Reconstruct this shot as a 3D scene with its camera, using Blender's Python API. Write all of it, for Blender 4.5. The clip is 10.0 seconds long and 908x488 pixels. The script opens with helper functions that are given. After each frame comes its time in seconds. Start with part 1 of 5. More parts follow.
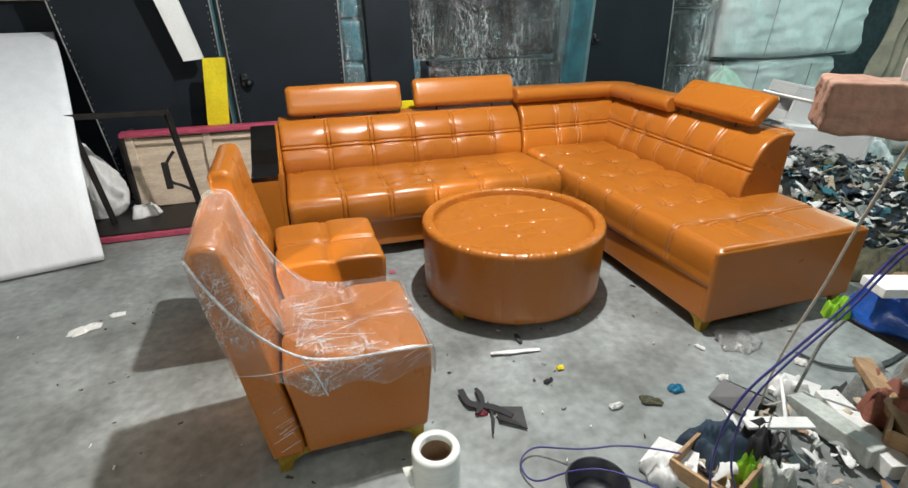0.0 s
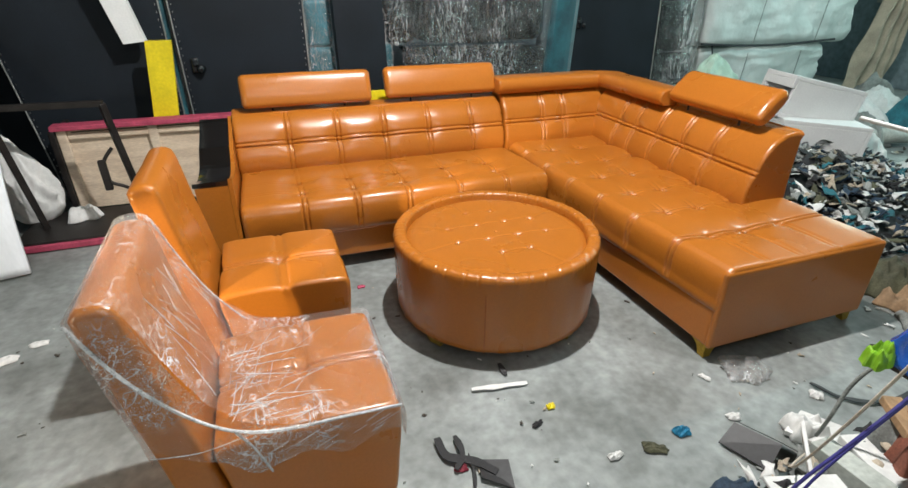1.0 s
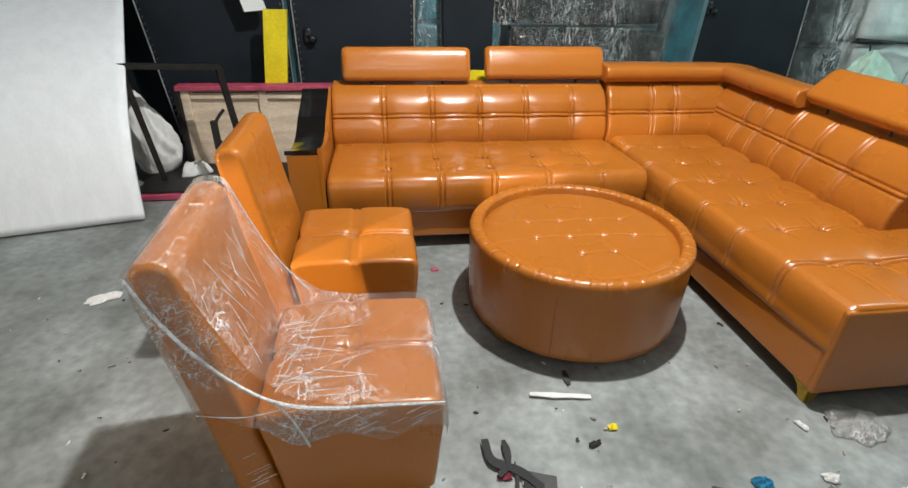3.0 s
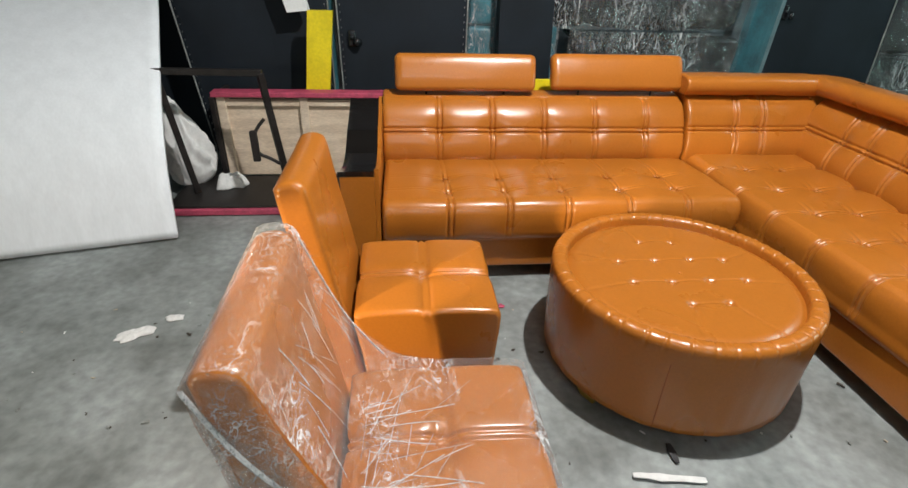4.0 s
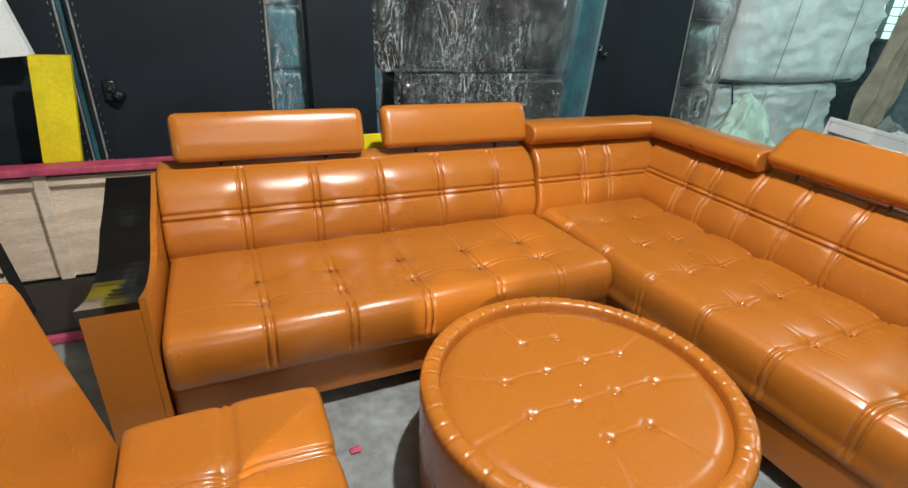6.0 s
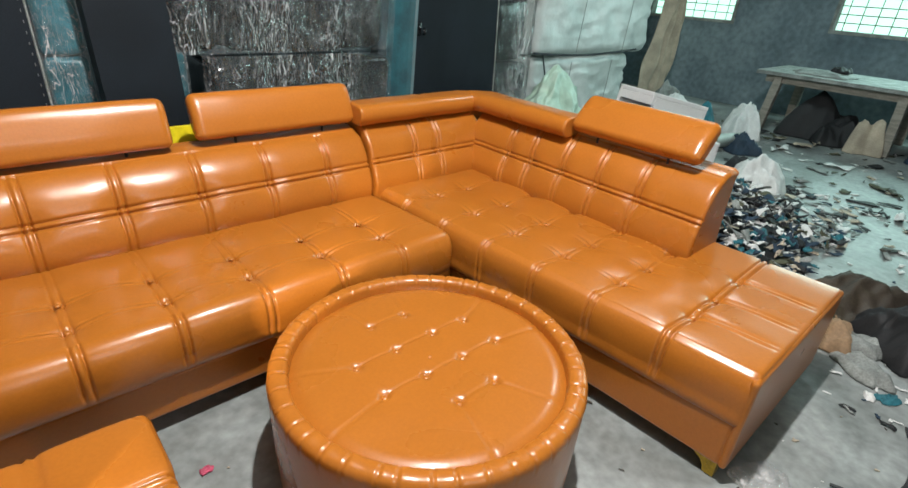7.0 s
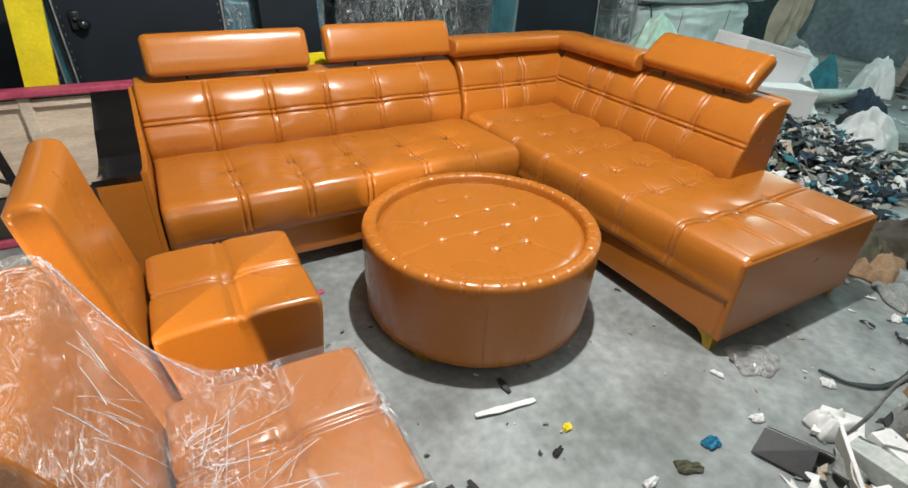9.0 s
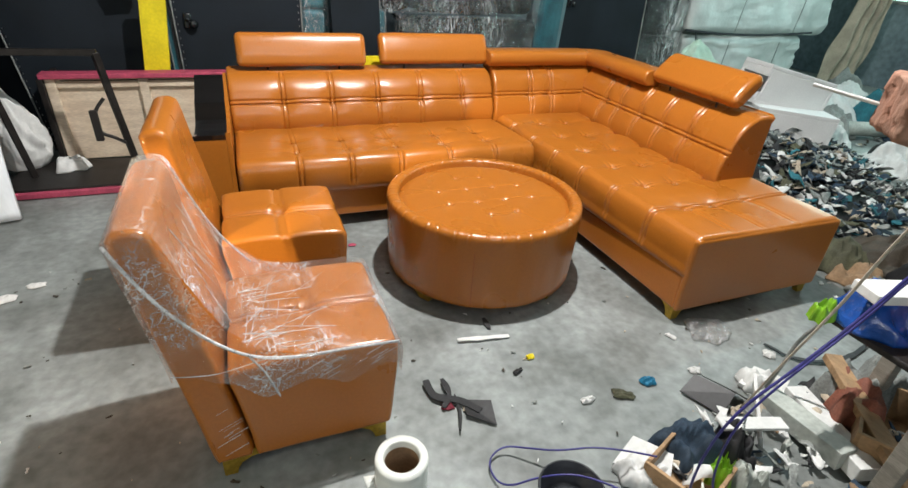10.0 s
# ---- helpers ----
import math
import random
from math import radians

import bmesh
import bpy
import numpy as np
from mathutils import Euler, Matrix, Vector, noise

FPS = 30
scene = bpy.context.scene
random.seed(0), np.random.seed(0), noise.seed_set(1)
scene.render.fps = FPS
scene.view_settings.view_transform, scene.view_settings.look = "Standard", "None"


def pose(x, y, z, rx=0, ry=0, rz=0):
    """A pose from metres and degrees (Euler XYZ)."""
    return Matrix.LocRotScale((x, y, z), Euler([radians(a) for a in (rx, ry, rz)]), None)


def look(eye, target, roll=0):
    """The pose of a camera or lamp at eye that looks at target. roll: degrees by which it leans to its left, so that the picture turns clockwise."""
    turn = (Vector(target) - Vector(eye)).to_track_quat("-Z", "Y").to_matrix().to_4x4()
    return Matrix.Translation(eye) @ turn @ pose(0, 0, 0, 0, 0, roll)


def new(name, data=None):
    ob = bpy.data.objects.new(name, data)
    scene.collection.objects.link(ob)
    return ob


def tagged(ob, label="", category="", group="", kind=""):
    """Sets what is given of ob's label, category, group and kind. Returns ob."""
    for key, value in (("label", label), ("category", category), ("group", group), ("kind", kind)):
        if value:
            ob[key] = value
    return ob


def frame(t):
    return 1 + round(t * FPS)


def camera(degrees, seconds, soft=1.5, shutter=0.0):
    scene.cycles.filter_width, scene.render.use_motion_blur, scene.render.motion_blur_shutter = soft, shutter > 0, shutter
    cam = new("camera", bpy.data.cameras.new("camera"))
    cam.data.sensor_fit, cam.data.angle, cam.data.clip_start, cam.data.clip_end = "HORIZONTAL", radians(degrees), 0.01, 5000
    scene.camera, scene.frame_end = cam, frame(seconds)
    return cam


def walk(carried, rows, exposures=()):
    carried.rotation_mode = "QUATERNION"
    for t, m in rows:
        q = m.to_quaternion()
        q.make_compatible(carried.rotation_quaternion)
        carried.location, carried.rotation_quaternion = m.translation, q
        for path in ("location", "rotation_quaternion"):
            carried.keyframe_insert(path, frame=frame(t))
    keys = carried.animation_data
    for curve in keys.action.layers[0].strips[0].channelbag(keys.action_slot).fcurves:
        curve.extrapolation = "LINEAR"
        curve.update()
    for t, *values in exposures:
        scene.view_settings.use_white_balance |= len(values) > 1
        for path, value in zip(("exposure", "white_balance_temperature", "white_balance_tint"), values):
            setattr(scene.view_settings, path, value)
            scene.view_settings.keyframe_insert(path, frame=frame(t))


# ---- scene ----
cam = camera(82.5, 10.0)
PATH = [
    (0, (-1.653, -1.548, 1.401), (-1.116, 0.179, 0.548), -0.5),
    (0.5, (-1.596, -1.416, 1.385), (-1.006, 0.273, 0.491), -0.1),
    (1, (-1.538, -1.233, 1.403), (-0.933, 0.44, 0.489), 0.4),
    (1.5, (-1.519, -1.157, 1.4), (-0.981, 0.536, 0.481), 1.8),
    (2, (-1.48, -1.151, 1.392), (-0.908, 0.541, 0.491), 2.9),
    (2.5, (-1.432, -1.186, 1.403), (-0.885, 0.512, 0.5), 2.7),
    (3, (-1.44, -1.159, 1.383), (-1.191, 0.569, 0.408), 1.6),
    (3.2, (-1.472, -1.12, 1.387), (-1.294, 0.612, 0.403), 1.6),
    (4.3, (-1.658, -0.638, 1.37), (-1.46, 1.094, 0.389), 2.0),
    (4.5, (-1.629, -0.514, 1.373), (-1.419, 1.228, 0.414), 1.7),
    (5, (-1.555, -0.28, 1.38), (-1.261, 1.476, 0.467), 2.1),
    (5.5, (-1.529, -0.223, 1.375), (-1.024, 1.495, 0.486), 3.0),
    (5.7, (-1.516, -0.202, 1.369), (-0.906, 1.489, 0.493), 3.2),
    (7, (-1.454, -0.23, 1.382), (-0.222, 1.064, 0.484), 4.3),
    (7.5, (-1.426, -0.269, 1.373), (-0.133, 0.932, 0.433), 3.8),
    (8, (-1.424, -0.333, 1.354), (-0.19, 0.858, 0.326), 3.3),
    (8.5, (-1.473, -0.46, 1.357), (-0.411, 0.857, 0.291), 2.3),
    (9, (-1.625, -0.798, 1.365), (-0.766, 0.679, 0.326), 2.6),
    (9.5, (-1.666, -1.112, 1.383), (-0.931, 0.449, 0.372), 3.4),
    (10, (-1.644, -1.347, 1.391), (-0.965, 0.256, 0.405), 4.2),
]
walk(cam, [(t, look(eye, target, roll)) for t, eye, target, roll in PATH],
     [(0.0, 0.08), (3.0, -0.06), (4.5, -0.12), (5.5, -0.08), (7.0, 0.02), (8.0, -0.05), (8.5, 0.05), (9.5, 0.06), (10.0, 0.08)])

# ---- world and lights ----
world = bpy.data.worlds.new("world")
scene.world = world
world.use_nodes = True
wn = world.node_tree.nodes
sky = wn.new("ShaderNodeTexSky")
sky.sky_type, sky.sun_disc = "NISHITA", False
sky.sun_elevation, sky.sun_rotation = radians(40), radians(100)
world.node_tree.links.new(sky.outputs[0], wn["Background"].inputs[0])
wn["Background"].inputs[1].default_value = 0.12


def lamp(name, kind, m, power, colour, size=0.1, size_y=None):
    d = bpy.data.lights.new(name, kind)
    d.energy, d.color = power, colour
    if kind == "AREA":
        d.shape, d.size, d.size_y = "RECTANGLE", size, size_y or size
    else:
        d.shadow_soft_size = size
    if kind == "SPOT":
        d.spot_size, d.spot_blend = radians(22), 0.4
    ob = new(name, d)
    ob.matrix_world = m
    return ob


LAMP = (-0.68, 0.42, 3.12)
SIDE_LAMP = (-3.7, -1.0, 1.1)
lamp("bulb_light", "POINT", pose(*LAMP), 475, (1.0, 0.985, 0.96), 0.04)
lamp("side_spot_light", "SPOT", look(SIDE_LAMP, (-1.92, 0.26, 0.47)), 600, (1.0, 0.84, 0.55), 0.03)
lamp("side_bulb_light", "POINT", pose(SIDE_LAMP[0], SIDE_LAMP[1], SIDE_LAMP[2] + 0.2), 48, (1.0, 0.88, 0.66), 0.05)
# Unseen source added high at the south wall for the sheen on the headrests.
lamp("south_sheen_light", "AREA", look((-1.2, -4.2, 3.1), (-1.3, 2.0, 0.6)), 30, (0.94, 0.98, 1.0), 1.8, 0.5)
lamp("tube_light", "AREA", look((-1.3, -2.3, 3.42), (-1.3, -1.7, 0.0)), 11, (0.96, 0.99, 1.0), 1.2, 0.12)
# Fill lamp added out of view to brighten the east floor.
lamp("yard_fill_light", "AREA", look((3.4, 1.6, 3.42), (3.4, 1.7, 0.0)), 48, (0.70, 0.98, 1.0), 1.2, 0.12)
lamp("window_daylight", "AREA", look((7.1, 0.4, 1.7), (4.0, 0.4, 0.7)), 60, (0.62, 1.0, 0.95), 2.4, 1.0)
lamp("window_daylight_b", "AREA", look((7.1, 3.9, 1.7), (4.0, 3.0, 0.7)), 24, (0.72, 1.0, 0.92), 1.2, 1.0)

# ---- materials ----


def material(name, colour, rough=0.6, metal=0.0, vary=0.25, scale=8.0, grain=60.0, bump=0.2, depth=0.002, coat=0.0,
             second=None, patch=0.5, spread=0.12, aniso=(1, 1, 1), per_object=0.0, sheen=0.0, spec=0.5):
    """Two scales of colour variation, roughness variation and fine relief, in object space."""
    m = bpy.data.materials.new(name)
    m.use_nodes = True
    n, l = m.node_tree.nodes, m.node_tree.links
    p = n["Principled BSDF"]
    tc = n.new("ShaderNodeTexCoord")
    mp = n.new("ShaderNodeMapping")
    mp.inputs["Scale"].default_value = aniso
    l.new(tc.outputs["Object"], mp.inputs[0])
    big = n.new("ShaderNodeTexNoise")
    big.inputs["Scale"].default_value, big.inputs["Detail"].default_value = scale, 6
    fine = n.new("ShaderNodeTexNoise")
    fine.inputs["Scale"].default_value, fine.inputs["Detail"].default_value = grain, 5
    for t in (big, fine):
        l.new(mp.outputs[0], t.inputs["Vector"])
    ramp = n.new("ShaderNodeValToRGB")
    ramp.color_ramp.elements[0].position, ramp.color_ramp.elements[1].position = patch - spread, patch + spread
    dark = second or tuple(c * (1 - vary) for c in colour)
    ramp.color_ramp.elements[0].color, ramp.color_ramp.elements[1].color = (*dark, 1), (*colour, 1)
    l.new(big.outputs[0], ramp.inputs[0])
    mix = n.new("ShaderNodeMix")
    mix.data_type, mix.blend_type = "RGBA", "MULTIPLY"
    mix.inputs[0].default_value = vary
    l.new(ramp.outputs[0], mix.inputs[6])
    gr = n.new("ShaderNodeValToRGB")
    gr.color_ramp.elements[0].position, gr.color_ramp.elements[1].position = 0.3, 0.7
    l.new(fine.outputs[0], gr.inputs[0])
    l.new(gr.outputs[0], mix.inputs[7])
    out = mix.outputs[2]
    if per_object:
        info = n.new("ShaderNodeObjectInfo")
        hsv = n.new("ShaderNodeHueSaturation")
        rng = n.new("ShaderNodeMapRange")
        rng.inputs[3].default_value, rng.inputs[4].default_value = 1 - per_object, 1 + per_object
        l.new(info.outputs["Random"], rng.inputs[0])
        l.new(rng.outputs[0], hsv.inputs["Value"])
        l.new(out, hsv.inputs["Color"])
        out = hsv.outputs[0]
    l.new(out, p.inputs["Base Color"])
    rr = n.new("ShaderNodeMapRange")
    rr.inputs[3].default_value, rr.inputs[4].default_value = max(0.03, rough * 0.8), min(1, rough * 1.25)
    l.new(big.outputs[0], rr.inputs[0])
    l.new(rr.outputs[0], p.inputs["Roughness"])
    p.inputs["Metallic"].default_value = metal
    p.inputs["Specular IOR Level"].default_value = spec
    p.inputs["Coat Weight"].default_value = coat
    p.inputs["Coat Roughness"].default_value = 0.12
    p.inputs["Sheen Weight"].default_value = sheen
    if bump:
        b = n.new("ShaderNodeBump")
        b.inputs["Strength"].default_value, b.inputs["Distance"].default_value = bump, depth
        l.new(fine.outputs[0], b.inputs["Height"])
        l.new(b.outputs[0], p.inputs["Normal"])
    return m


def film_material(name, cell=22.0, aniso=(1, 1, 1), lines=0.5, rough=0.1, base=0.05, ripple=1.0, depth=0.01, gate_at=0.45, haze=0.015, width=0.015):
    """Thin clear plastic: see-through, small facets that glint, faint haze; white lines along its tightest creases
    paint in more glints.
    """
    m = bpy.data.materials.new(name)
    m.use_nodes = True
    n, l = m.node_tree.nodes, m.node_tree.links
    out = n["Material Output"]
    n.remove(n["Principled BSDF"])
    tc, mp = n.new("ShaderNodeTexCoord"), n.new("ShaderNodeMapping")
    mp.inputs["Scale"].default_value = aniso
    l.new(tc.outputs["Object"], mp.inputs[0])
    def wisps(scale, detail, twist):
        """Noise, and how far it is from its middle: thin winding ridges."""
        t = n.new("ShaderNodeTexNoise")
        t.inputs["Scale"].default_value, t.inputs["Detail"].default_value, t.inputs["Distortion"].default_value = scale, detail, twist
        l.new(mp.outputs[0], t.inputs["Vector"])
        return t.outputs[0], math_node("ABSOLUTE", math_node("SUBTRACT", t.outputs[0], 0.5), None)

    def math_node(op, a, b, c=None, clamp=False):
        k = n.new("ShaderNodeMath")
        k.operation, k.use_clamp = op, clamp
        for i, x in enumerate((a, b, c)):
            if x is None:
                continue
            if isinstance(x, (int, float)):
                k.inputs[i].default_value = x
            else:
                l.new(x, k.inputs[i])
        return k.outputs[0]

    swell, ridge = wisps(cell, 3, 1.5)
    fine, thread = wisps(cell * 2.3, 4, 2.5)
    height = math_node("MULTIPLY_ADD", thread, -0.8, math_node("MULTIPLY_ADD", ridge, -1.0, swell))
    bump = n.new("ShaderNodeBump")
    bump.inputs["Strength"].default_value, bump.inputs["Distance"].default_value = ripple, depth
    l.new(height, bump.inputs["Height"])
    patch, gate = n.new("ShaderNodeTexNoise"), n.new("ShaderNodeMapRange")
    patch.inputs["Scale"].default_value, patch.inputs["Detail"].default_value = cell * 0.22, 3
    l.new(mp.outputs[0], patch.inputs["Vector"])
    gate.inputs[1].default_value, gate.inputs[2].default_value = gate_at, gate_at + 0.16
    l.new(patch.outputs[0], gate.inputs[0])
    edge = n.new("ShaderNodeMapRange")
    edge.inputs[1].default_value, edge.inputs[2].default_value, edge.inputs[3].default_value, edge.inputs[4].default_value = 0.0, width, lines, 0.0
    l.new(math_node("MINIMUM", thread, ridge), edge.inputs[0])
    glint_haze = math_node("MULTIPLY_ADD", edge.outputs[0], gate.outputs[0], haze, True)
    gloss, clear, glint_white = n.new("ShaderNodeBsdfGlossy"), n.new("ShaderNodeBsdfTransparent"), n.new("ShaderNodeBsdfDiffuse")
    gloss.inputs["Roughness"].default_value = rough
    l.new(bump.outputs[0], gloss.inputs["Normal"])
    glint_white.inputs[0].default_value = (0.9, 0.9, 0.9, 1)
    a, b = n.new("ShaderNodeMixShader"), n.new("ShaderNodeMixShader")
    l.new(glint_haze, a.inputs[0])
    l.new(clear.outputs[0], a.inputs[1])
    l.new(glint_white.outputs[0], a.inputs[2])
    lw = n.new("ShaderNodeLayerWeight")
    lw.inputs[0].default_value = 0.2
    share = math_node("MULTIPLY_ADD", lw.outputs["Fresnel"], 0.35, math_node("MULTIPLY_ADD", gate.outputs[0], base * 1.6, base), True)
    l.new(share, b.inputs[0])
    l.new(a.outputs[0], b.inputs[1])
    l.new(gloss.outputs[0], b.inputs[2])
    l.new(b.outputs[0], out.inputs[0])
    return m


LEATHER = material("tan_leather", (0.44, 0.142, 0.017), 0.28, vary=0.1, scale=2.6, grain=110, bump=0.2, depth=0.0011, coat=0.12, spread=0.35, spec=0.5)
PIPING = material("leather_seam", (0.45, 0.11, 0.012), 0.4, vary=0.2, grain=300)
BLACKGLOSS = material("black_lacquer", (0.012, 0.010, 0.009), 0.08, vary=0.3, coat=0.8, bump=0.03)
GOLD = material("gold_leg", (0.62, 0.40, 0.05), 0.3, metal=0.6, vary=0.3, scale=20, grain=90)
CONCRETE = material("concrete_floor", (0.35, 0.378, 0.37), 0.45, vary=0.34, scale=2.6, grain=24, bump=0.35, depth=0.004, second=(0.185, 0.198, 0.188), spread=0.13)
PLASTER = material("stained_plaster", (0.26, 0.335, 0.37), 0.85, vary=0.35, scale=1.3, grain=14, bump=0.4, depth=0.006, second=(0.115, 0.165, 0.195), spread=0.2)
CEIL = material("ceiling_sheet", (0.12, 0.12, 0.115), 0.8, vary=0.25, scale=1.0, grain=20)
BLACKCLOTH = material("black_dust_cloth", (0.013, 0.019, 0.0265), 0.68, vary=0.35, scale=2.5, grain=260, bump=0.3, depth=0.001, spec=0.25)
BLACKVINYL = material("black_vinyl", (0.014, 0.016, 0.018), 0.22, vary=0.3, scale=6, grain=30, bump=0.5, depth=0.006, coat=0.4)
TEAL = material("teal_velvet", (0.015, 0.13, 0.16), 0.5, vary=0.35, scale=7, grain=120, bump=0.4, depth=0.003, sheen=0.5, second=(0.008, 0.07, 0.09))
TEALWRAP = material("teal_bolster", (0.06, 0.27, 0.33), 0.35, vary=0.35, scale=9, grain=30, bump=0.6, depth=0.006, sheen=0.3)
WHITEFOAM = material("white_foam", (0.80, 0.81, 0.80), 0.75, vary=0.08, scale=3, grain=90, bump=0.15, depth=0.002)
WHITEBOARD = material("white_foam_sheet", (0.80, 0.83, 0.86), 0.55, vary=0.05, scale=2.5, grain=14, bump=0.12, depth=0.003, aniso=(6, 6, 0.3))
YELLOW = material("yellow_board", (0.85, 0.68, 0.012), 0.45, vary=0.15, scale=9, grain=60, bump=0.1)
PINK = material("pink_edge_tape", (0.6, 0.085, 0.16), 0.55, vary=0.3, scale=14, grain=70)
PLY = material("raw_plywood", (0.82, 0.68, 0.52), 0.6, vary=0.22, scale=5, grain=40, bump=0.2, aniso=(1, 1, 5), second=(0.68, 0.54, 0.40))
WOOD = material("grey_wood", (0.36, 0.33, 0.28), 0.7, vary=0.3, scale=6, grain=50, bump=0.35, depth=0.003, aniso=(1, 1, 6))
PINE = material("pine_wood", (0.5, 0.31, 0.16), 0.6, vary=0.3, scale=7, grain=60, bump=0.25, aniso=(5, 1, 1))
IRON = material("dark_iron", (0.035, 0.03, 0.028), 0.5, metal=0.4, vary=0.4, scale=20, grain=120, bump=0.3)
STEEL = material("staple_steel", (0.45, 0.45, 0.45), 0.35, metal=1.0, vary=0.2)
WHITEPLASTIC = material("white_tarpaulin", (0.66, 0.69, 0.67), 0.4, vary=0.18, scale=2.2, grain=7, bump=0.6, depth=0.03, second=(0.52, 0.57, 0.55))
BEIGE = material("beige_cloth", (0.6, 0.51, 0.39), 0.85, vary=0.3, scale=5, grain=150, bump=0.3)
BRICK = material("worn_brick", (0.42, 0.20, 0.13), 0.85, vary=0.35, scale=12, grain=60, bump=0.8, depth=0.005, second=(0.32, 0.2, 0.14), spread=0.2)
MORTAR = material("brick_dust", (0.42, 0.33, 0.27), 0.9, vary=0.3, scale=14, grain=70, bump=0.6, depth=0.004)
GREEN = material("green_paint", (0.12, 0.2, 0.08), 0.5, vary=0.4, scale=10, grain=60, bump=0.2)
BLUEPLASTIC = material("blue_plastic_bag", (0.02, 0.12, 0.55), 0.25, vary=0.4, scale=10, grain=24, bump=0.9, depth=0.012, coat=0.3)
LIMEPLASTIC = material("lime_plastic", (0.28, 0.6, 0.03), 0.35, vary=0.3, scale=14, grain=30, bump=0.6, depth=0.006)
CABLEBLUE = material("violet_cable", (0.05, 0.045, 0.24), 0.45, vary=0.25, scale=20)
CORD = material("cream_cord", (0.62, 0.55, 0.46), 0.8, vary=0.2, scale=40, grain=200, bump=0.3)
DARKBOWL = material("black_rubber", (0.02, 0.022, 0.03), 0.45, vary=0.3, scale=12)
CARD = material("black_card", (0.03, 0.03, 0.032), 0.5, vary=0.3, scale=10)
PAPER = material("white_paper", (0.76, 0.76, 0.74), 0.75, vary=0.12, scale=8, grain=60)
TERRA = material("terracotta_cloth", (0.35, 0.12, 0.075), 0.75, vary=0.35, scale=9, grain=120, bump=0.4)
BROWNCLOTH = material("dark_brown_cloth", (0.035, 0.024, 0.018), 0.65, vary=0.4, scale=7, grain=120, bump=0.5, depth=0.004, second=(0.07, 0.055, 0.035), spread=0.2)
DENIM = material("navy_rag", (0.03, 0.06, 0.10), 0.8, vary=0.4, scale=8, grain=140, bump=0.4)
GREYRAG = material("grey_rag", (0.36, 0.38, 0.36), 0.85, vary=0.4, scale=9, grain=120, bump=0.4)
OLIVE = material("olive_rag", (0.12, 0.12, 0.07), 0.85, vary=0.4, scale=9, grain=120, bump=0.4)
TEALRAG = material("teal_rag", (0.03, 0.20, 0.25), 0.8, vary=0.4, scale=9, grain=120, bump=0.4)
BLACKRAG = material("black_rag", (0.02, 0.02, 0.022), 0.7, vary=0.4, scale=9, grain=120, bump=0.4)
SKYBLUE = material("sky_blue_rag", (0.02, 0.28, 0.5), 0.6, vary=0.4, scale=14, grain=80, bump=0.4)
CARDBOARD = material("brown_cardboard", (0.36, 0.23, 0.13), 0.8, vary=0.25, scale=9, grain=70)
PALEGREEN = material("pale_green_plastic", (0.50, 0.68, 0.55), 0.35, vary=0.2, scale=6, grain=14, bump=0.5, depth=0.01)
MAROON = material("maroon_fabric", (0.2, 0.012, 0.03), 0.7, vary=0.3, scale=9, grain=120, bump=0.3)
TUBEPVC = material("pale_tube", (0.55, 0.58, 0.53), 0.5, vary=0.25, scale=8)
FILM = film_material("cling_film", cell=15.0, aniso=(1.0, 0.5, 1.0), lines=0.85, rough=0.17, base=0.07, haze=0.035, depth=0.03, width=0.022, gate_at=0.40)
FILMBAND = film_material("gathered_film", cell=50.0, lines=0.6, rough=0.2, base=0.12, gate_at=0.3, haze=0.3, width=0.1)
# The long white lines here stand in for reflections on the stretched film.
FILMDARK = film_material("packing_film", cell=3.6, aniso=(2.5, 2.5, 0.6), lines=0.75, rough=0.17, base=0.08, depth=0.09, gate_at=0.41, width=0.014)
ROLLFILM = material("film_roll", (0.78, 0.79, 0.74), 0.22, vary=0.08, scale=6, grain=30, bump=0.15, coat=0.5, aniso=(1, 1, 12))
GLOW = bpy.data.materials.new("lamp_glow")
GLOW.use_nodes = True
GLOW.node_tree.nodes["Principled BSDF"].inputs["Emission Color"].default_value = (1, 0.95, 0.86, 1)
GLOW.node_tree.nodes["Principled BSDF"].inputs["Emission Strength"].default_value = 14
BACKDROP = bpy.data.materials.new("outdoor_brightness")
BACKDROP.use_nodes = True
BACKDROP.node_tree.nodes["Principled BSDF"].inputs["Base Color"].default_value = (0.4, 0.7, 0.55, 1)
BACKDROP.node_tree.nodes["Principled BSDF"].inputs["Emission Color"].default_value = (0.62, 1.0, 0.85, 1)
BACKDROP.node_tree.nodes["Principled BSDF"].inputs["Emission Strength"].default_value = 1.3

# ---- mesh helpers ----


def mesh_object(name, verts, faces, mat, smooth=True, parent=None, label=""):
    me = bpy.data.meshes.new(name)
    me.from_pydata([tuple(v) for v in verts], [], faces)
    me.materials.append(mat)
    if smooth:
        me.polygons.foreach_set("use_smooth", [True] * len(me.polygons))
    me.update()
    ob = new(name, me)
    ob.parent = parent
    if label:
        ob["label"] = label
    return ob


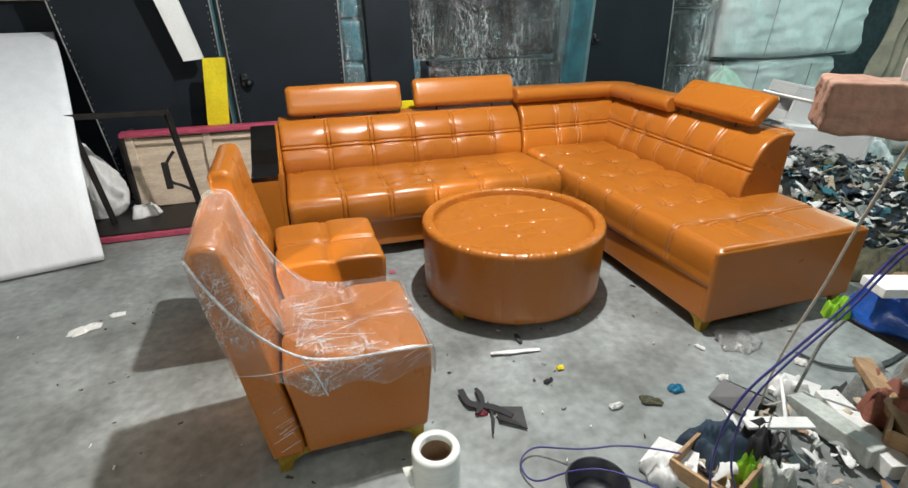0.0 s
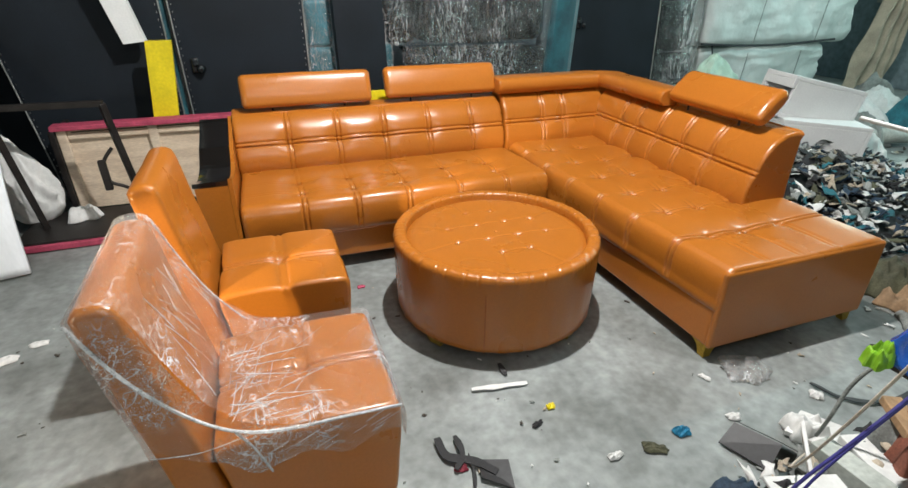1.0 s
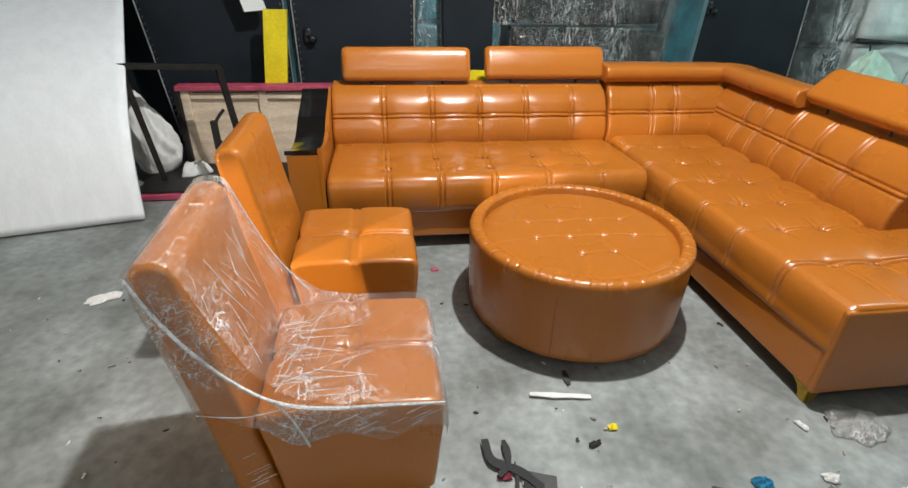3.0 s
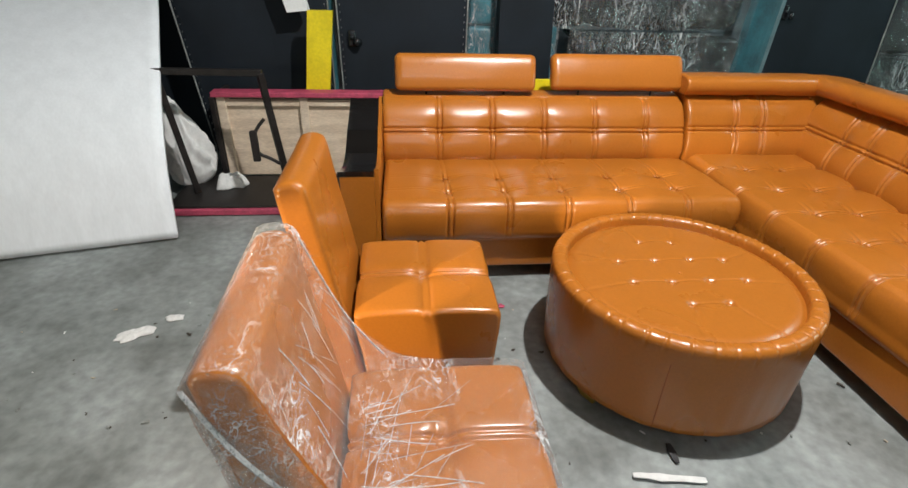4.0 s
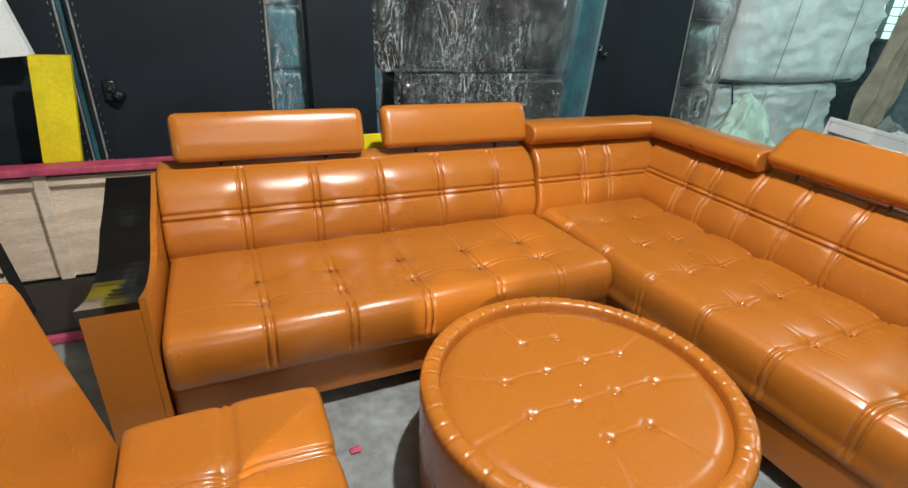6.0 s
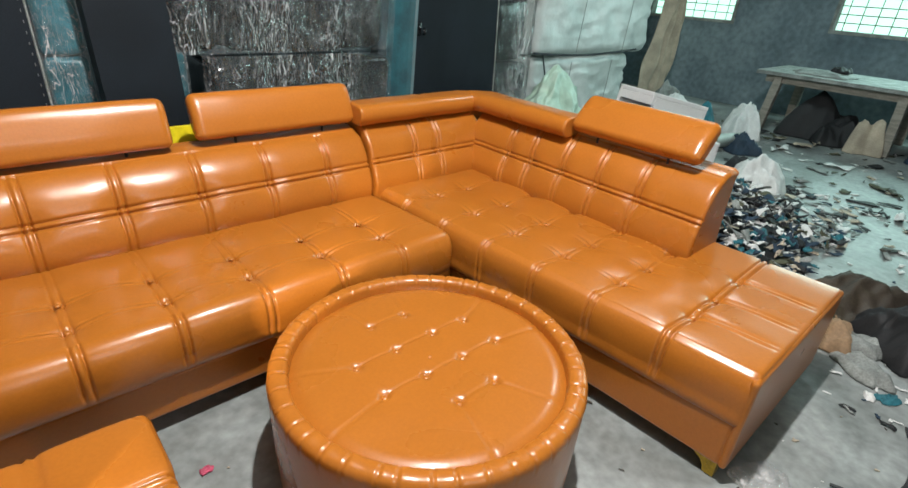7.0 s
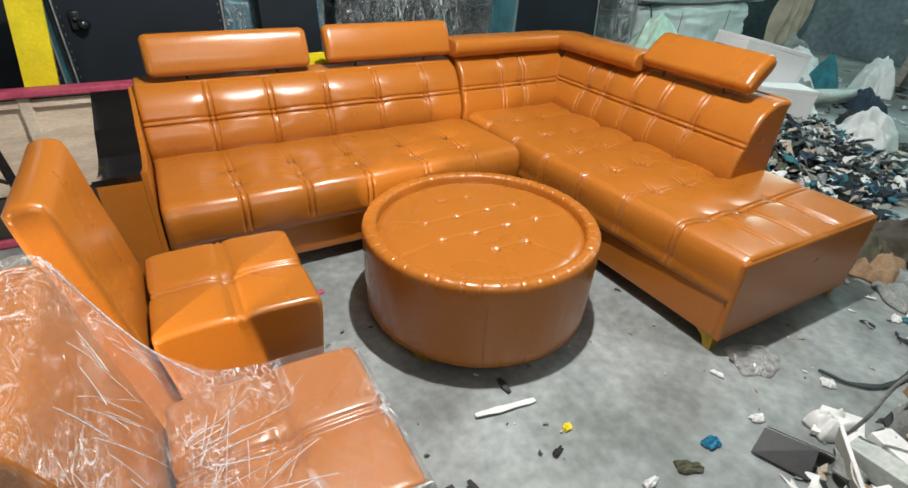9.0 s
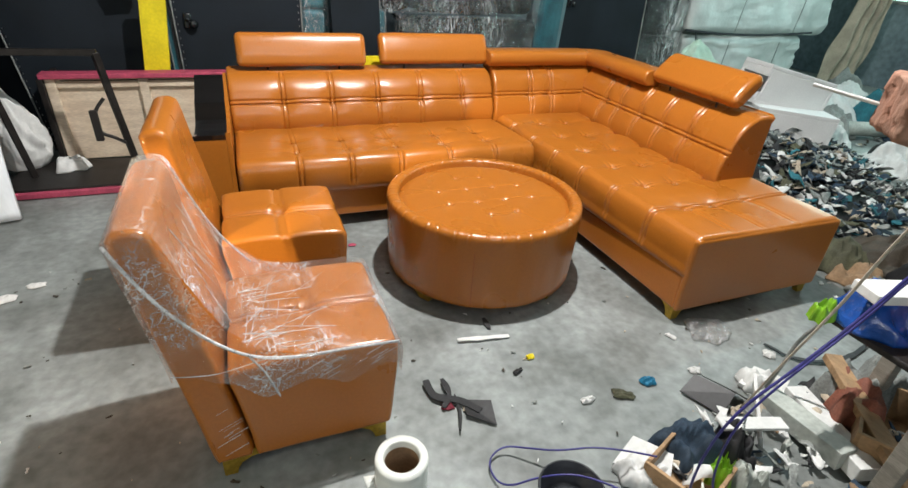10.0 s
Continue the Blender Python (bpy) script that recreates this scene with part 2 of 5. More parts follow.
def part(name, bm, mat, parent=None, label="", smooth=False):
    me = bpy.data.meshes.new(name)
    bmesh.ops.recalc_face_normals(bm, faces=bm.faces)
    bm.to_mesh(me)
    bm.free()
    me.materials.append(mat)
    if smooth:
        me.polygons.foreach_set("use_smooth", [True] * len(me.polygons))
    ob = new(name, me)
    ob.parent = parent
    if label:
        ob["label"] = label
    return ob


def thing(name, label, category, m=None, group="", kind=""):
    e = new(name)
    e.empty_display_size = 0.1
    if m is not None:
        e.matrix_world = m
    return tagged(e, label, category, group, kind)


def box(bm, lo, hi, bevel=0.006, seg=2, m=None):
    r = bmesh.ops.create_cube(bm, size=1)
    lo, hi = Vector(lo), Vector(hi)
    for v in r["verts"]:
        v.co = Vector(((v.co[i] + 0.5) * (hi[i] - lo[i]) + lo[i] for i in range(3)))
    vs = r["verts"]
    if bevel:
        es = list({e for v in vs for e in v.link_edges})
        g = bmesh.ops.bevel(bm, geom=es, offset=bevel, segments=seg, affect="EDGES", profile=0.5)
        vs = g["verts"]
        vs = list({v for f in g["faces"] for v in f.verts})
    if m is not None:
        bmesh.ops.transform(bm, matrix=m, verts=vs)
    return bm


def box_part(name, lo, hi, mat, parent=None, label="", bevel=0.006, seg=2, m=None, smooth=False):
    bm = bmesh.new()
    box(bm, lo, hi, bevel, seg)
    ob = part(name, bm, mat, parent, label, smooth)
    if m is not None:
        ob.matrix_basis = m
    return ob


def cyl(bm, r1, r2, a, b, seg=20):
    a, b = Vector(a), Vector(b)
    g = bmesh.ops.create_cone(bm, cap_ends=True, segments=seg, radius1=r1, radius2=r2, depth=(b - a).length)
    m = Matrix.Translation((a + b) / 2) @ (b - a).to_track_quat("Z", "Y").to_matrix().to_4x4()
    bmesh.ops.transform(bm, matrix=m, verts=g["verts"])
    return bm


def cord(name, pts, r, mat, parent=None, label="", res=6):
    c = bpy.data.curves.new(name, "CURVE")
    c.dimensions, c.bevel_depth, c.bevel_resolution, c.resolution_u = "3D", r, 2, res
    s = c.splines.new("NURBS")
    s.points.add(len(pts) - 1)
    for p, co in zip(s.points, pts):
        p.co = (*co, 1)
    s.use_endpoint_u, s.order_u = True, 3
    c.materials.append(mat)
    tmp = new(name + "_tmp", c)
    me = bpy.data.meshes.new_from_object(tmp.evaluated_get(bpy.context.evaluated_depsgraph_get()))
    bpy.data.objects.remove(tmp)
    me.polygons.foreach_set("use_smooth", [True] * len(me.polygons))
    ob = new(name, me)
    ob.parent = parent
    if label:
        ob["label"] = label
    return ob


def spaced(a, b, step, fine=(), half=0.032, fstep=0.0032):
    """Stations from a to b, closer together near the seams."""
    v = list(np.arange(a, b, step)) + [b]
    for f in fine:
        v += list(np.arange(max(a, f - half), min(b, f + half), fstep))
    v = sorted(v)
    out = [v[0]]
    for x in v[1:]:
        if x - out[-1] > 0.0015:
            out.append(x)
    out[-1] = b
    return out


def path_points(pts, step, closed=False):
    """A smooth line through the corner points (Catmull-Rom), at even steps."""
    p = np.array(pts, float)
    q = []
    for i in range(len(p) - 1):
        a, b, c, d = p[max(i - 1, 0)], p[i], p[i + 1], p[min(i + 2, len(p) - 1)]
        n = max(2, int(np.linalg.norm(c - b) / step))
        for k in range(n):
            t = k / n
            q.append(0.5 * (2 * b + (c - a) * t + (2 * a - 5 * b + 4 * c - d) * t * t + (3 * b - a - 3 * c + d) * t ** 3))
    q.append(p[-1])
    return np.array(q)


def unfolded(ring):
    """Keeps an inset outline from folding back over itself, seen from its middle (the outlines run clockwise)."""
    c = sum(ring) / len(ring)
    ang = [math.atan2(*(q - c)) for q in ring]
    run, total, best = [0.0], 0.0, 0.0
    out = [ring[0]]
    for k in range(1, len(ring)):
        total += (ang[k] - ang[k - 1] + math.pi) % (2 * math.pi) - math.pi
        if total > best and total < 2 * math.pi:
            best = total
            out.append(ring[k])
        else:
            out.append(out[-1])
    return out


def swept(name, stations, prof, place, mat, dent=None, end_r=0.03, parent=None, label="", closed=True):
    """A profile carried along stations. dent(s, p) pushes the skin in along its normal; the ends are rounded by end_r."""
    n = len(prof)
    tan = np.gradient(prof, axis=0)
    nor = np.stack([-tan[:, 1], tan[:, 0]], 1)
    nor /= np.maximum(np.linalg.norm(nor, axis=1, keepdims=True), 1e-9)
    arc = np.concatenate([[0], np.cumsum(np.linalg.norm(np.diff(prof, axis=0), axis=1))])
    a, b = stations[0], stations[-1]
    inner = [s for s in stations if a + end_r < s < b - end_r]
    turn = [end_r * k for k in (0.0, 0.06, 0.22, 0.5, 1.0)]
    stations = [a + k for k in turn] + inner + [b - k for k in turn[::-1]]
    verts, faces = [], []
    for s in stations:
        e = min(s - a, b - s)
        inset = end_r - math.sqrt(max(0, end_r ** 2 - (end_r - e) ** 2)) if e < end_r else 0.0
        ring = [prof[i] - nor[i] * (inset + (dent(s, arc[i], prof[i]) if dent else 0.0)) for i in range(n)]
        if inset > 0 and closed:
            ring = unfolded(ring)
        for q in ring:
            verts.append(place(s, q[0], q[1]))
    m = len(stations)
    for j in range(m - 1):
        for i in range(n if closed else n - 1):
            k = (i + 1) % n
            faces.append((j * n + i, j * n + k, (j + 1) * n + k, (j + 1) * n + i))
    if closed:
        for j in (0, m - 1):
            c = len(verts)
            verts.append(tuple(sum(verts[j * n + i][k] for i in range(n)) / n for k in range(3)))
            for i in range(n):
                faces.append((c, j * n + i, j * n + (i + 1) % n) if j else (c, j * n + (i + 1) % n, j * n + i))
    me = bpy.data.meshes.new(name)
    me.from_pydata([tuple(v) for v in verts], [], faces)
    me.materials.append(mat)
    bm = bmesh.new()
    bm.from_mesh(me)
    bmesh.ops.recalc_face_normals(bm, faces=bm.faces)
    bm.to_mesh(me)
    bm.free()
    flat = [len(p.vertices) == 4 for p in me.polygons]
    me.polygons.foreach_set("use_smooth", flat)
    ob = new(name, me)
    ob.parent = parent
    if label:
        ob["label"] = label
    return ob


def groove(d, w=0.004, depth=0.006):
    return depth * math.exp(-(d / w) ** 2)


def twin(d, gap=0.0125, w=0.0042, depth=0.006):
    """Two stitched lines side by side."""
    return groove(d - gap, w, depth * 1.35) + groove(d + gap, w, depth * 1.35) - groove(d, 0.006, depth * 0.25)


def hashed(i, j=0):
    return (math.sin(i * 12.9898 + j * 78.233) * 43758.5453) % 1.0

# ---- the room ----


def slab(name, lo, hi, mat, label, category, cuts=()):
    bm = bmesh.new()
    box(bm, lo, hi, 0)
    return tagged(part(name, bm, mat), label, category, kind="structure")


def floor_sheet():
    nx, ny = 130, 110
    verts, faces = [], []
    for j in range(ny + 1):
        for i in range(nx + 1):
            x, y = -5 + 13.2 * i / nx, -4.5 + 11 * j / ny
            z = 0.004 * noise.noise(Vector((x * 0.9, y * 0.9, 0))) + 0.0015 * noise.noise(Vector((x * 5, y * 5, 3))) - 0.004
            verts.append((x, y, z))
    for j in range(ny):
        for i in range(nx):
            a = j * (nx + 1) + i
            faces.append((a, a + 1, a + nx + 2, a + nx + 1))
    return tagged(mesh_object("floor", verts, faces, CONCRETE), "grey worn concrete workshop floor with dust stains", "floor", kind="structure")


floor_sheet()
slab("wall_north", (-5, 6.2, 0), (7.4, 6.4, 3.7), PLASTER, "stained grey plaster wall behind the stored furniture", "wall")
slab("wall_west", (-5.2, -4.5, 0), (-5, 6.4, 3.7), PLASTER, "stained grey plaster wall of the workshop", "wall")
slab("wall_south", (-5, -4.7, 0), (7.4, -4.5, 3.7), PLASTER, "stained grey plaster wall of the workshop", "wall")
slab("ceiling", (-5.2, -4.7, 3.6), (8.4, 6.4, 3.7), CEIL, "plain grey workshop ceiling", "ceiling")
WX = 7.2


def east_wall():
    """Plaster wall with two barred window openings."""
    bm = bmesh.new()
    for lo, hi in (((-4.5), -1.2), (1.98, 3.22), (4.6, 6.2)):
        box(bm, (WX, lo, 0), (WX + 0.2, hi, 3.6), 0)
    for lo, hi in ((-1.2, 1.98), (3.22, 4.6)):
        box(bm, (WX, lo, 0), (WX + 0.2, hi, 1.12), 0)
        box(bm, (WX, lo, 2.4), (WX + 0.2, hi, 3.6), 0)
    tagged(part("wall_east", bm, PLASTER), "damp-stained blue-grey plaster wall with two window openings", "wall", kind="structure")
    for k, (lo, hi) in enumerate(((-1.2, 1.98), (3.22, 4.6))):
        w = thing(f"window_{k + 1}", "bright greenish window with a metal grille", "window", kind="structure")
        bm = bmesh.new()
        for a, b in (((WX - 0.02, lo, 1.12), (WX + 0.1, hi, 1.165)), ((WX - 0.02, lo, 2.355), (WX + 0.1, hi, 2.4)),
                     ((WX - 0.02, lo, 1.165), (WX + 0.1, lo + 0.045, 2.355)), ((WX - 0.02, hi - 0.045, 1.165), (WX + 0.1, hi, 2.355))):
            box(bm, a, b, 0.004)
        part("window_frame", bm, GREYRAG, w)
        y = lo + 0.16
        while y < hi - 0.06:
            bm = bmesh.new()
            cyl(bm, 0.006, 0.006, (WX + 0.06, y, 1.165), (WX + 0.06, y, 2.355), 8)
            part("grille_bar", bm, GREEN, w)
            y += 0.17
        for z in (1.26, 1.36, 1.46, 1.57, 1.75, 2.0):
            bm = bmesh.new()
            cyl(bm, 0.006, 0.006, (WX + 0.075, lo + 0.045, z), (WX + 0.075, hi - 0.045, z), 8)
            part("grille_bar", bm, GREEN, w)
        bm = bmesh.new()
        box(bm, (WX + 0.55, lo - 0.5, 0.9), (WX + 0.57, hi + 0.5, 2.8), 0)
        tagged(part("backdrop", bm, BACKDROP), "bright green daylight outside the window", "backdrop", kind="structure")


east_wall()


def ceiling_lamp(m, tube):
    t = thing("tube_lamp" if tube else "bulb_lamp", "unseen lit white fluorescent tube on the ceiling" if tube else "lit white bulb hanging from a cord", "lamp", m)
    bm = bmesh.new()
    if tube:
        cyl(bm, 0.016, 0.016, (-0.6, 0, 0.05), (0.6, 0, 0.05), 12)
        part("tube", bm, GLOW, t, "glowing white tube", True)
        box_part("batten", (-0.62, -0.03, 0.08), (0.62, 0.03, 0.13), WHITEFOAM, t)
    else:
        bmesh.ops.create_uvsphere(bm, u_segments=20, v_segments=12, radius=0.045)
        part("bulb", bm, GLOW, t, "glowing round bulb", True)
        bm = bmesh.new()
        cyl(bm, 0.02, 0.02, (0, 0, 0.045), (0, 0, 0.11), 16)
        part("socket", bm, DARKBOWL, t)
        cord("cord", [(0, 0, 0.1), (0, 0, 0.3), (0, 0, 3.6 - m.translation.z)], 0.004, DARKBOWL, t)
    return t


ceiling_lamp(pose(LAMP[0], LAMP[1], LAMP[2] + 0.06), False)
ceiling_lamp(pose(SIDE_LAMP[0], SIDE_LAMP[1], SIDE_LAMP[2] + 0.26), False)
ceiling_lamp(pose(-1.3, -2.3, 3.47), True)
# Tube body added out of view, to go with the east fill.
ceiling_lamp(pose(3.4, 1.6, 3.47), True)

# ---- the corner sofa ----


def sofa_leg(parent, x, y, sx, sy):
    """A bracket foot with a hollowed inner edge, pointing to the corner (sx, sy)."""
    bm = bmesh.new()
    prof = [(0, 0.0), (0.035, 0.0), (0.04, 0.02), (0.052, 0.04), (0.08, 0.056), (0.115, 0.062), (0.115, 0.085), (0, 0.085)]
    for axis in (0, 1):
        a, b = [], []
        for u, z in prof:
            if axis == 0:
                a.append(bm.verts.new((x - sx * u, y, z)))
                b.append(bm.verts.new((x - sx * u, y - sy * 0.028, z)))
            else:
                u = max(u, 0.0285)
                a.append(bm.verts.new((x - sx * 0.001, y - sy * u, z)))
                b.append(bm.verts.new((x - sx * 0.027, y - sy * u, z)))
        bm.faces.new(a)
        bm.faces.new(b[::-1])
        for i in range(len(a)):
            k = (i + 1) % len(a)
            bm.faces.new((a[i], a[k], b[k], b[i]))
    return part("leg", bm, GOLD, parent, "small gold bracket foot")


def corner_sofa():
    s = thing("corner_sofa", "large tan leather corner sofa with tufted seat, chaise and raised headrests", "sofa")

    # base boxes
    bm = bmesh.new()
    box(bm, (-1.733, 1.27, 0.067), (-0.03, 2.05, 0.257), 0.012)
    part("base", bm, LEATHER, s)
    bm = bmesh.new()
    box(bm, (0.008, 0.014, 0.065), (0.87, 2.12, 0.26), 0.012)
    for v in bm.verts:
        if v.co.x < 0.3:
            v.co.x -= 0.055 * min(v.co.y, 1.25) / 1.25
    part("base", bm, LEATHER, s)

    # long seat
    sx = [-1.43, -1.165, -0.89, -0.605, -0.33]
    rows = [1.40, 1.575]
    prof = path_points([(1.80, 0.225), (1.30, 0.225), (1.238, 0.238), (1.218, 0.30), (1.225, 0.375), (1.262, 0.418), (1.34, 0.424), (1.6, 0.414), (1.84, 0.40)], 0.0055)

    def dent(x, a, q):
        y, z = q
        d = 0.0
        if z < 0.23:
            return 0.0
        d += 0.0015 * math.cos((x + 1.43) / 0.272 * 2 * math.pi) + 0.003
        near = min(sx, key=lambda v: abs(v - x))
        fade = 1.0 if y < 1.29 else 0.25 + 0.75 * max(math.exp(-((y - r) / 0.045) ** 2) for r in rows)
        d += twin(x - near, depth=0.0075 * fade)
        d += groove(x - near, 0.035, 0.0025 * (1 if y < 1.42 else 0.5))
        for r in rows:
            if z > 0.38:
                rr = math.hypot(x - near, y - r)
                d += groove(rr, 0.022, 0.012) + groove(rr, 0.075, 0.012)
        if z > 0.38:
            d += (twin(y - 1.40, depth=0.0075) + twin(y - 1.575, depth=0.006)) * (0.12 + 0.88 * math.exp(-((x - near) / 0.075) ** 2))
        d += 0.0025 * noise.noise(Vector((x * 7, y * 7, z * 7)))
        return d * max(0.0, min(1.0, (z - 0.235) / 0.05))

    swept("seat_cushion", spaced(-1.73, -0.066, 0.014, sx), prof, lambda t, p, z: (t, p, z), LEATHER, dent, 0.026, s, "long tufted seat cushion with double stitched seams")
    for x in sx:
        for r in rows:
            bm = bmesh.new()
            bmesh.ops.create_uvsphere(bm, u_segments=10, v_segments=6, radius=0.011, matrix=pose(x, r, 0.394) @ Matrix.Diagonal((1, 1, 0.6, 1)))
            part("button", bm, LEATHER, s, smooth=True)

    # chaise seat: stations along y, profile across x
    cy = [0.285, 0.56, 0.82, 1.085, 1.35, 1.62]
    cx = [0.20, 0.38, 0.58]
    prof = path_points([(0.83, 0.225), (0.10, 0.225), (0.012, 0.234), (-0.001, 0.30), (0.003, 0.38), (0.03, 0.425), (0.10, 0.434), (0.45, 0.428), (0.80, 0.432), (0.872, 0.415), (0.884, 0.36), (0.876, 0.24)], 0.0065)

    def dent2(y, a, q):
        x, z = q
        if z < 0.23:
            return 0.0
        near = min(cy, key=lambda v: abs(v - y))
        first = near == cy[0]
        fade = 1.0 if (x < 0.06 or first) else 0.08 + 0.8 * max(math.exp(-((x - c) / 0.045) ** 2) for c in cx)
        d = 0.004 + twin(y - near, depth=0.0075 * fade) + groove(y - near, 0.035, 0.002 * max(fade, 0.5))
        if z > 0.39:
            for c in cx:
                rr = math.hypot(x - c, y - near)
                d += groove(rr, 0.022, 0.011) + groove(rr, 0.075, 0.011 if c < 0.5 else 0.004)
                if not first:
                    d += twin(x - c, depth=0.007 * math.exp(-((y - near) / 0.06) ** 2))
                if y < 0.285 and y > 0.015:
                    d += twin(x - c - 0.02, depth=0.007 * min(1, (y - 0.015) / 0.05))
                    d += groove(x - c - 0.02, 0.025, 0.0015)
        d += 0.0025 * noise.noise(Vector((x * 7, y * 7, z * 7 + 5)))
        return d * max(0.0, min(1.0, (z - 0.24) / 0.05))

    swept("seat_cushion", spaced(0.0, 1.84, 0.014, cy), prof, lambda t, p, z: (p - 0.058 * max(0, min(t, 1.215)) / 1.215 * (1 - min(1, max(0, p) / 0.5)), t, z),
          LEATHER, dent2, 0.016, s, "chaise seat cushion with stitched grid")
    for y in cy:
        for x in cx:
            bm = bmesh.new()
            bmesh.ops.create_uvsphere(bm, u_segments=10, v_segments=6, radius=0.011, matrix=pose(x, y, 0.404) @ Matrix.Diagonal((1, 1, 0.6, 1)))
            part("button", bm, LEATHER, s, smooth=True)
    # chaise front panel
    bm = bmesh.new()
    box(bm, (0.004, -0.007, 0.062), (0.876, 0.02, 0.418), 0.014, 3)
    part("front_panel", bm, LEATHER, s)

    # backs: profile is (depth behind the front foot, height)
    def back(name, a, b, seams, top, place, deep, label):
        k = (top - 0.4)
        prof = path_points([(deep, 0.36), (0.03, 0.36), (0.0, 0.40), (-0.004, 0.40 + 0.2 * k), (0.022, 0.40 + 0.48 * k), (0.068, 0.40 + 0.75 * k), (0.125, 0.40 + 0.93 * k),
                            (0.19, top), (deep - 0.012, top + 0.002), (deep, top - 0.015), (deep, 0.5)], 0.0042)
        mid = 0.40 + 0.5 * k

        def dent3(x, arc, q):
            u, z = q
            if u > 0.16 or z < 0.37:
                return 0.0
            d = 0.003 + twin(z - mid, gap=0.011, depth=0.0085)
            near = min(seams, key=lambda v: abs(v - x))
            d += twin(x - near, gap=0.013, depth=0.003 + 0.008 * math.exp(-((z - mid) / 0.11) ** 2)) + groove(x - near, 0.045, 0.004)
            d += groove(math.hypot(x - near, (z - mid)), 0.055, 0.015) + groove(z - mid, 0.04, 0.006)
            d += 0.0014 * noise.noise(Vector((x * 6, u * 6, z * 6)))
            return d

        return swept(name, spaced(a, b, 0.014, seams), prof, place, LEATHER, dent3, 0.016, s, label)

    LB = [-1.438, -1.153, -0.868, -0.584, -0.295]
    back("back_cushion", -1.735, -0.075, LB, 0.705, lambda t, u, z: (t, 1.835 + u, z), 0.26, "long tufted back cushion with buttons")
    back("back_cushion", -0.07, 0.70, [0.213, 0.375], 0.735, lambda t, u, z: (t, 1.815 + u, z), 0.28, "short tufted corner back cushion")
    back("back_cushion", 0.50, 1.90, [0.81, 1.03, 1.235, 1.44, 1.60], 0.755, lambda t, u, z: (0.592 + u, t, z), 0.275, "tufted side back cushion")

    # frame behind the cushions
    for lo, hi in (((-1.733, 2.055, 0.10), (0.868, 2.115, 0.69)), ((0.80, 1.2, 0.262), (0.868, 2.05, 0.69)), ((0.66, 1.94, 0.44), (0.795, 2.05, 0.727))):
        box_part("back_frame", lo, hi, LEATHER, s, bevel=0.01)
    # padded ledges over the corner
    lp = path_points([(-0.055, 0.0), (-0.085, 0.03), (-0.085, 0.07), (-0.05, 0.098), (0.06, 0.10), (0.085, 0.08), (0.085, 0.02), (0.06, 0.0), (-0.04, 0.0)], 0.012)
    wob = lambda t, a, q: 0.003 * noise.noise(Vector((t * 9, q[0] * 9, q[1] * 9)))
    # the corner is mitred
    swept("ledge", spaced(-0.10, 0.70, 0.02), lp, lambda t, u, z: (t - (u * 0.9 if t > 0.5 else 0) * (t - 0.5) / 0.2, 1.985 + u, 0.728 + z), LEATHER, wob, 0.012, s)
    swept("ledge", spaced(1.255, 1.96, 0.02), lp, lambda t, u, z: (0.73 + u, t - (u * 0.9 if t > 1.76 else 0) * (t - 1.76) / 0.2, 0.735 + z), LEATHER, wob, 0.012, s)

    # headrests
    def headrest(a, b, along_y, c, z0, lean, thick=0.075, high=0.185, label=""):
        hp = path_points([(-thick / 2, 0.02), (-thick / 2 - 0.006, high * 0.4), (-thick / 2, high * 0.8), (-thick * 0.25, high), (thick * 0.25, high), (thick / 2, high * 0.85),
                          (thick / 2 + 0.004, high * 0.4), (thick / 2, 0.025), (thick * 0.25, 0), (-thick * 0.28, 0), (-thick * 0.48, 0.014)], 0.012)
        ca, sa = math.cos(radians(lean)), math.sin(radians(lean))

        def place(t, u, z):
            p, q = c + u * ca + z * sa, z0 - u * sa + z * ca
            return (p, t, q) if along_y else (t, p, q)

        h = swept("headrest", spaced(a, b, 0.02), hp, place, LEATHER, lambda t, arc, q: 0.003 * noise.noise(Vector((t * 5, q[0] * 9, q[1] * 9))), 0.03, s, label)
        for f in (0.22, 0.78):
            t = a + (b - a) * f
            bm = bmesh.new()
            p0 = (c + 0.02, t, 0.745) if along_y else (t, c + 0.02, 0.69)
            p1 = (c + 0.03 * sa, t, z0 + 0.03) if along_y else (t, c + 0.03 * sa, z0 + 0.03)
            cyl(bm, 0.006, 0.006, p0, p1, 10)
            part("bracket", bm, IRON, h, "dark steel hinge bracket")

    headrest(-1.668, -0.915, False, 2.0, 0.725, 18, label="raised headrest pad")
    headrest(-0.826, -0.085, False, 2.0, 0.735, 24, label="raised headrest pad")
    headrest(0.60, 1.245, True, 0.69, 0.785, 44, 0.08, 0.195, label="raised headrest pad tipped back")

    # armrest with a wavy lacquered cap
    top = lambda y: 0.553 - 0.055 * math.sin(min(1, max(0, (y - 1.24) / 0.5)) * math.pi) ** 1 * (1 if y < 1.74 else 0) + (0.10 * max(0, (y - 1.60) / 0.42) ** 1.6 if y > 1.60 else 0)
    ys = list(np.linspace(1.24, 2.04, 26))

    def slabs(name, x0, x1, zlo, zhi, mat, label=""):
        v, f = [], []
        for y in ys:
            v += [(x0, y, zlo(y)), (x1, y, zlo(y)), (x1, y, zhi(y)), (x0, y, zhi(y))]
        for i in range(len(ys) - 1):
            a = 4 * i
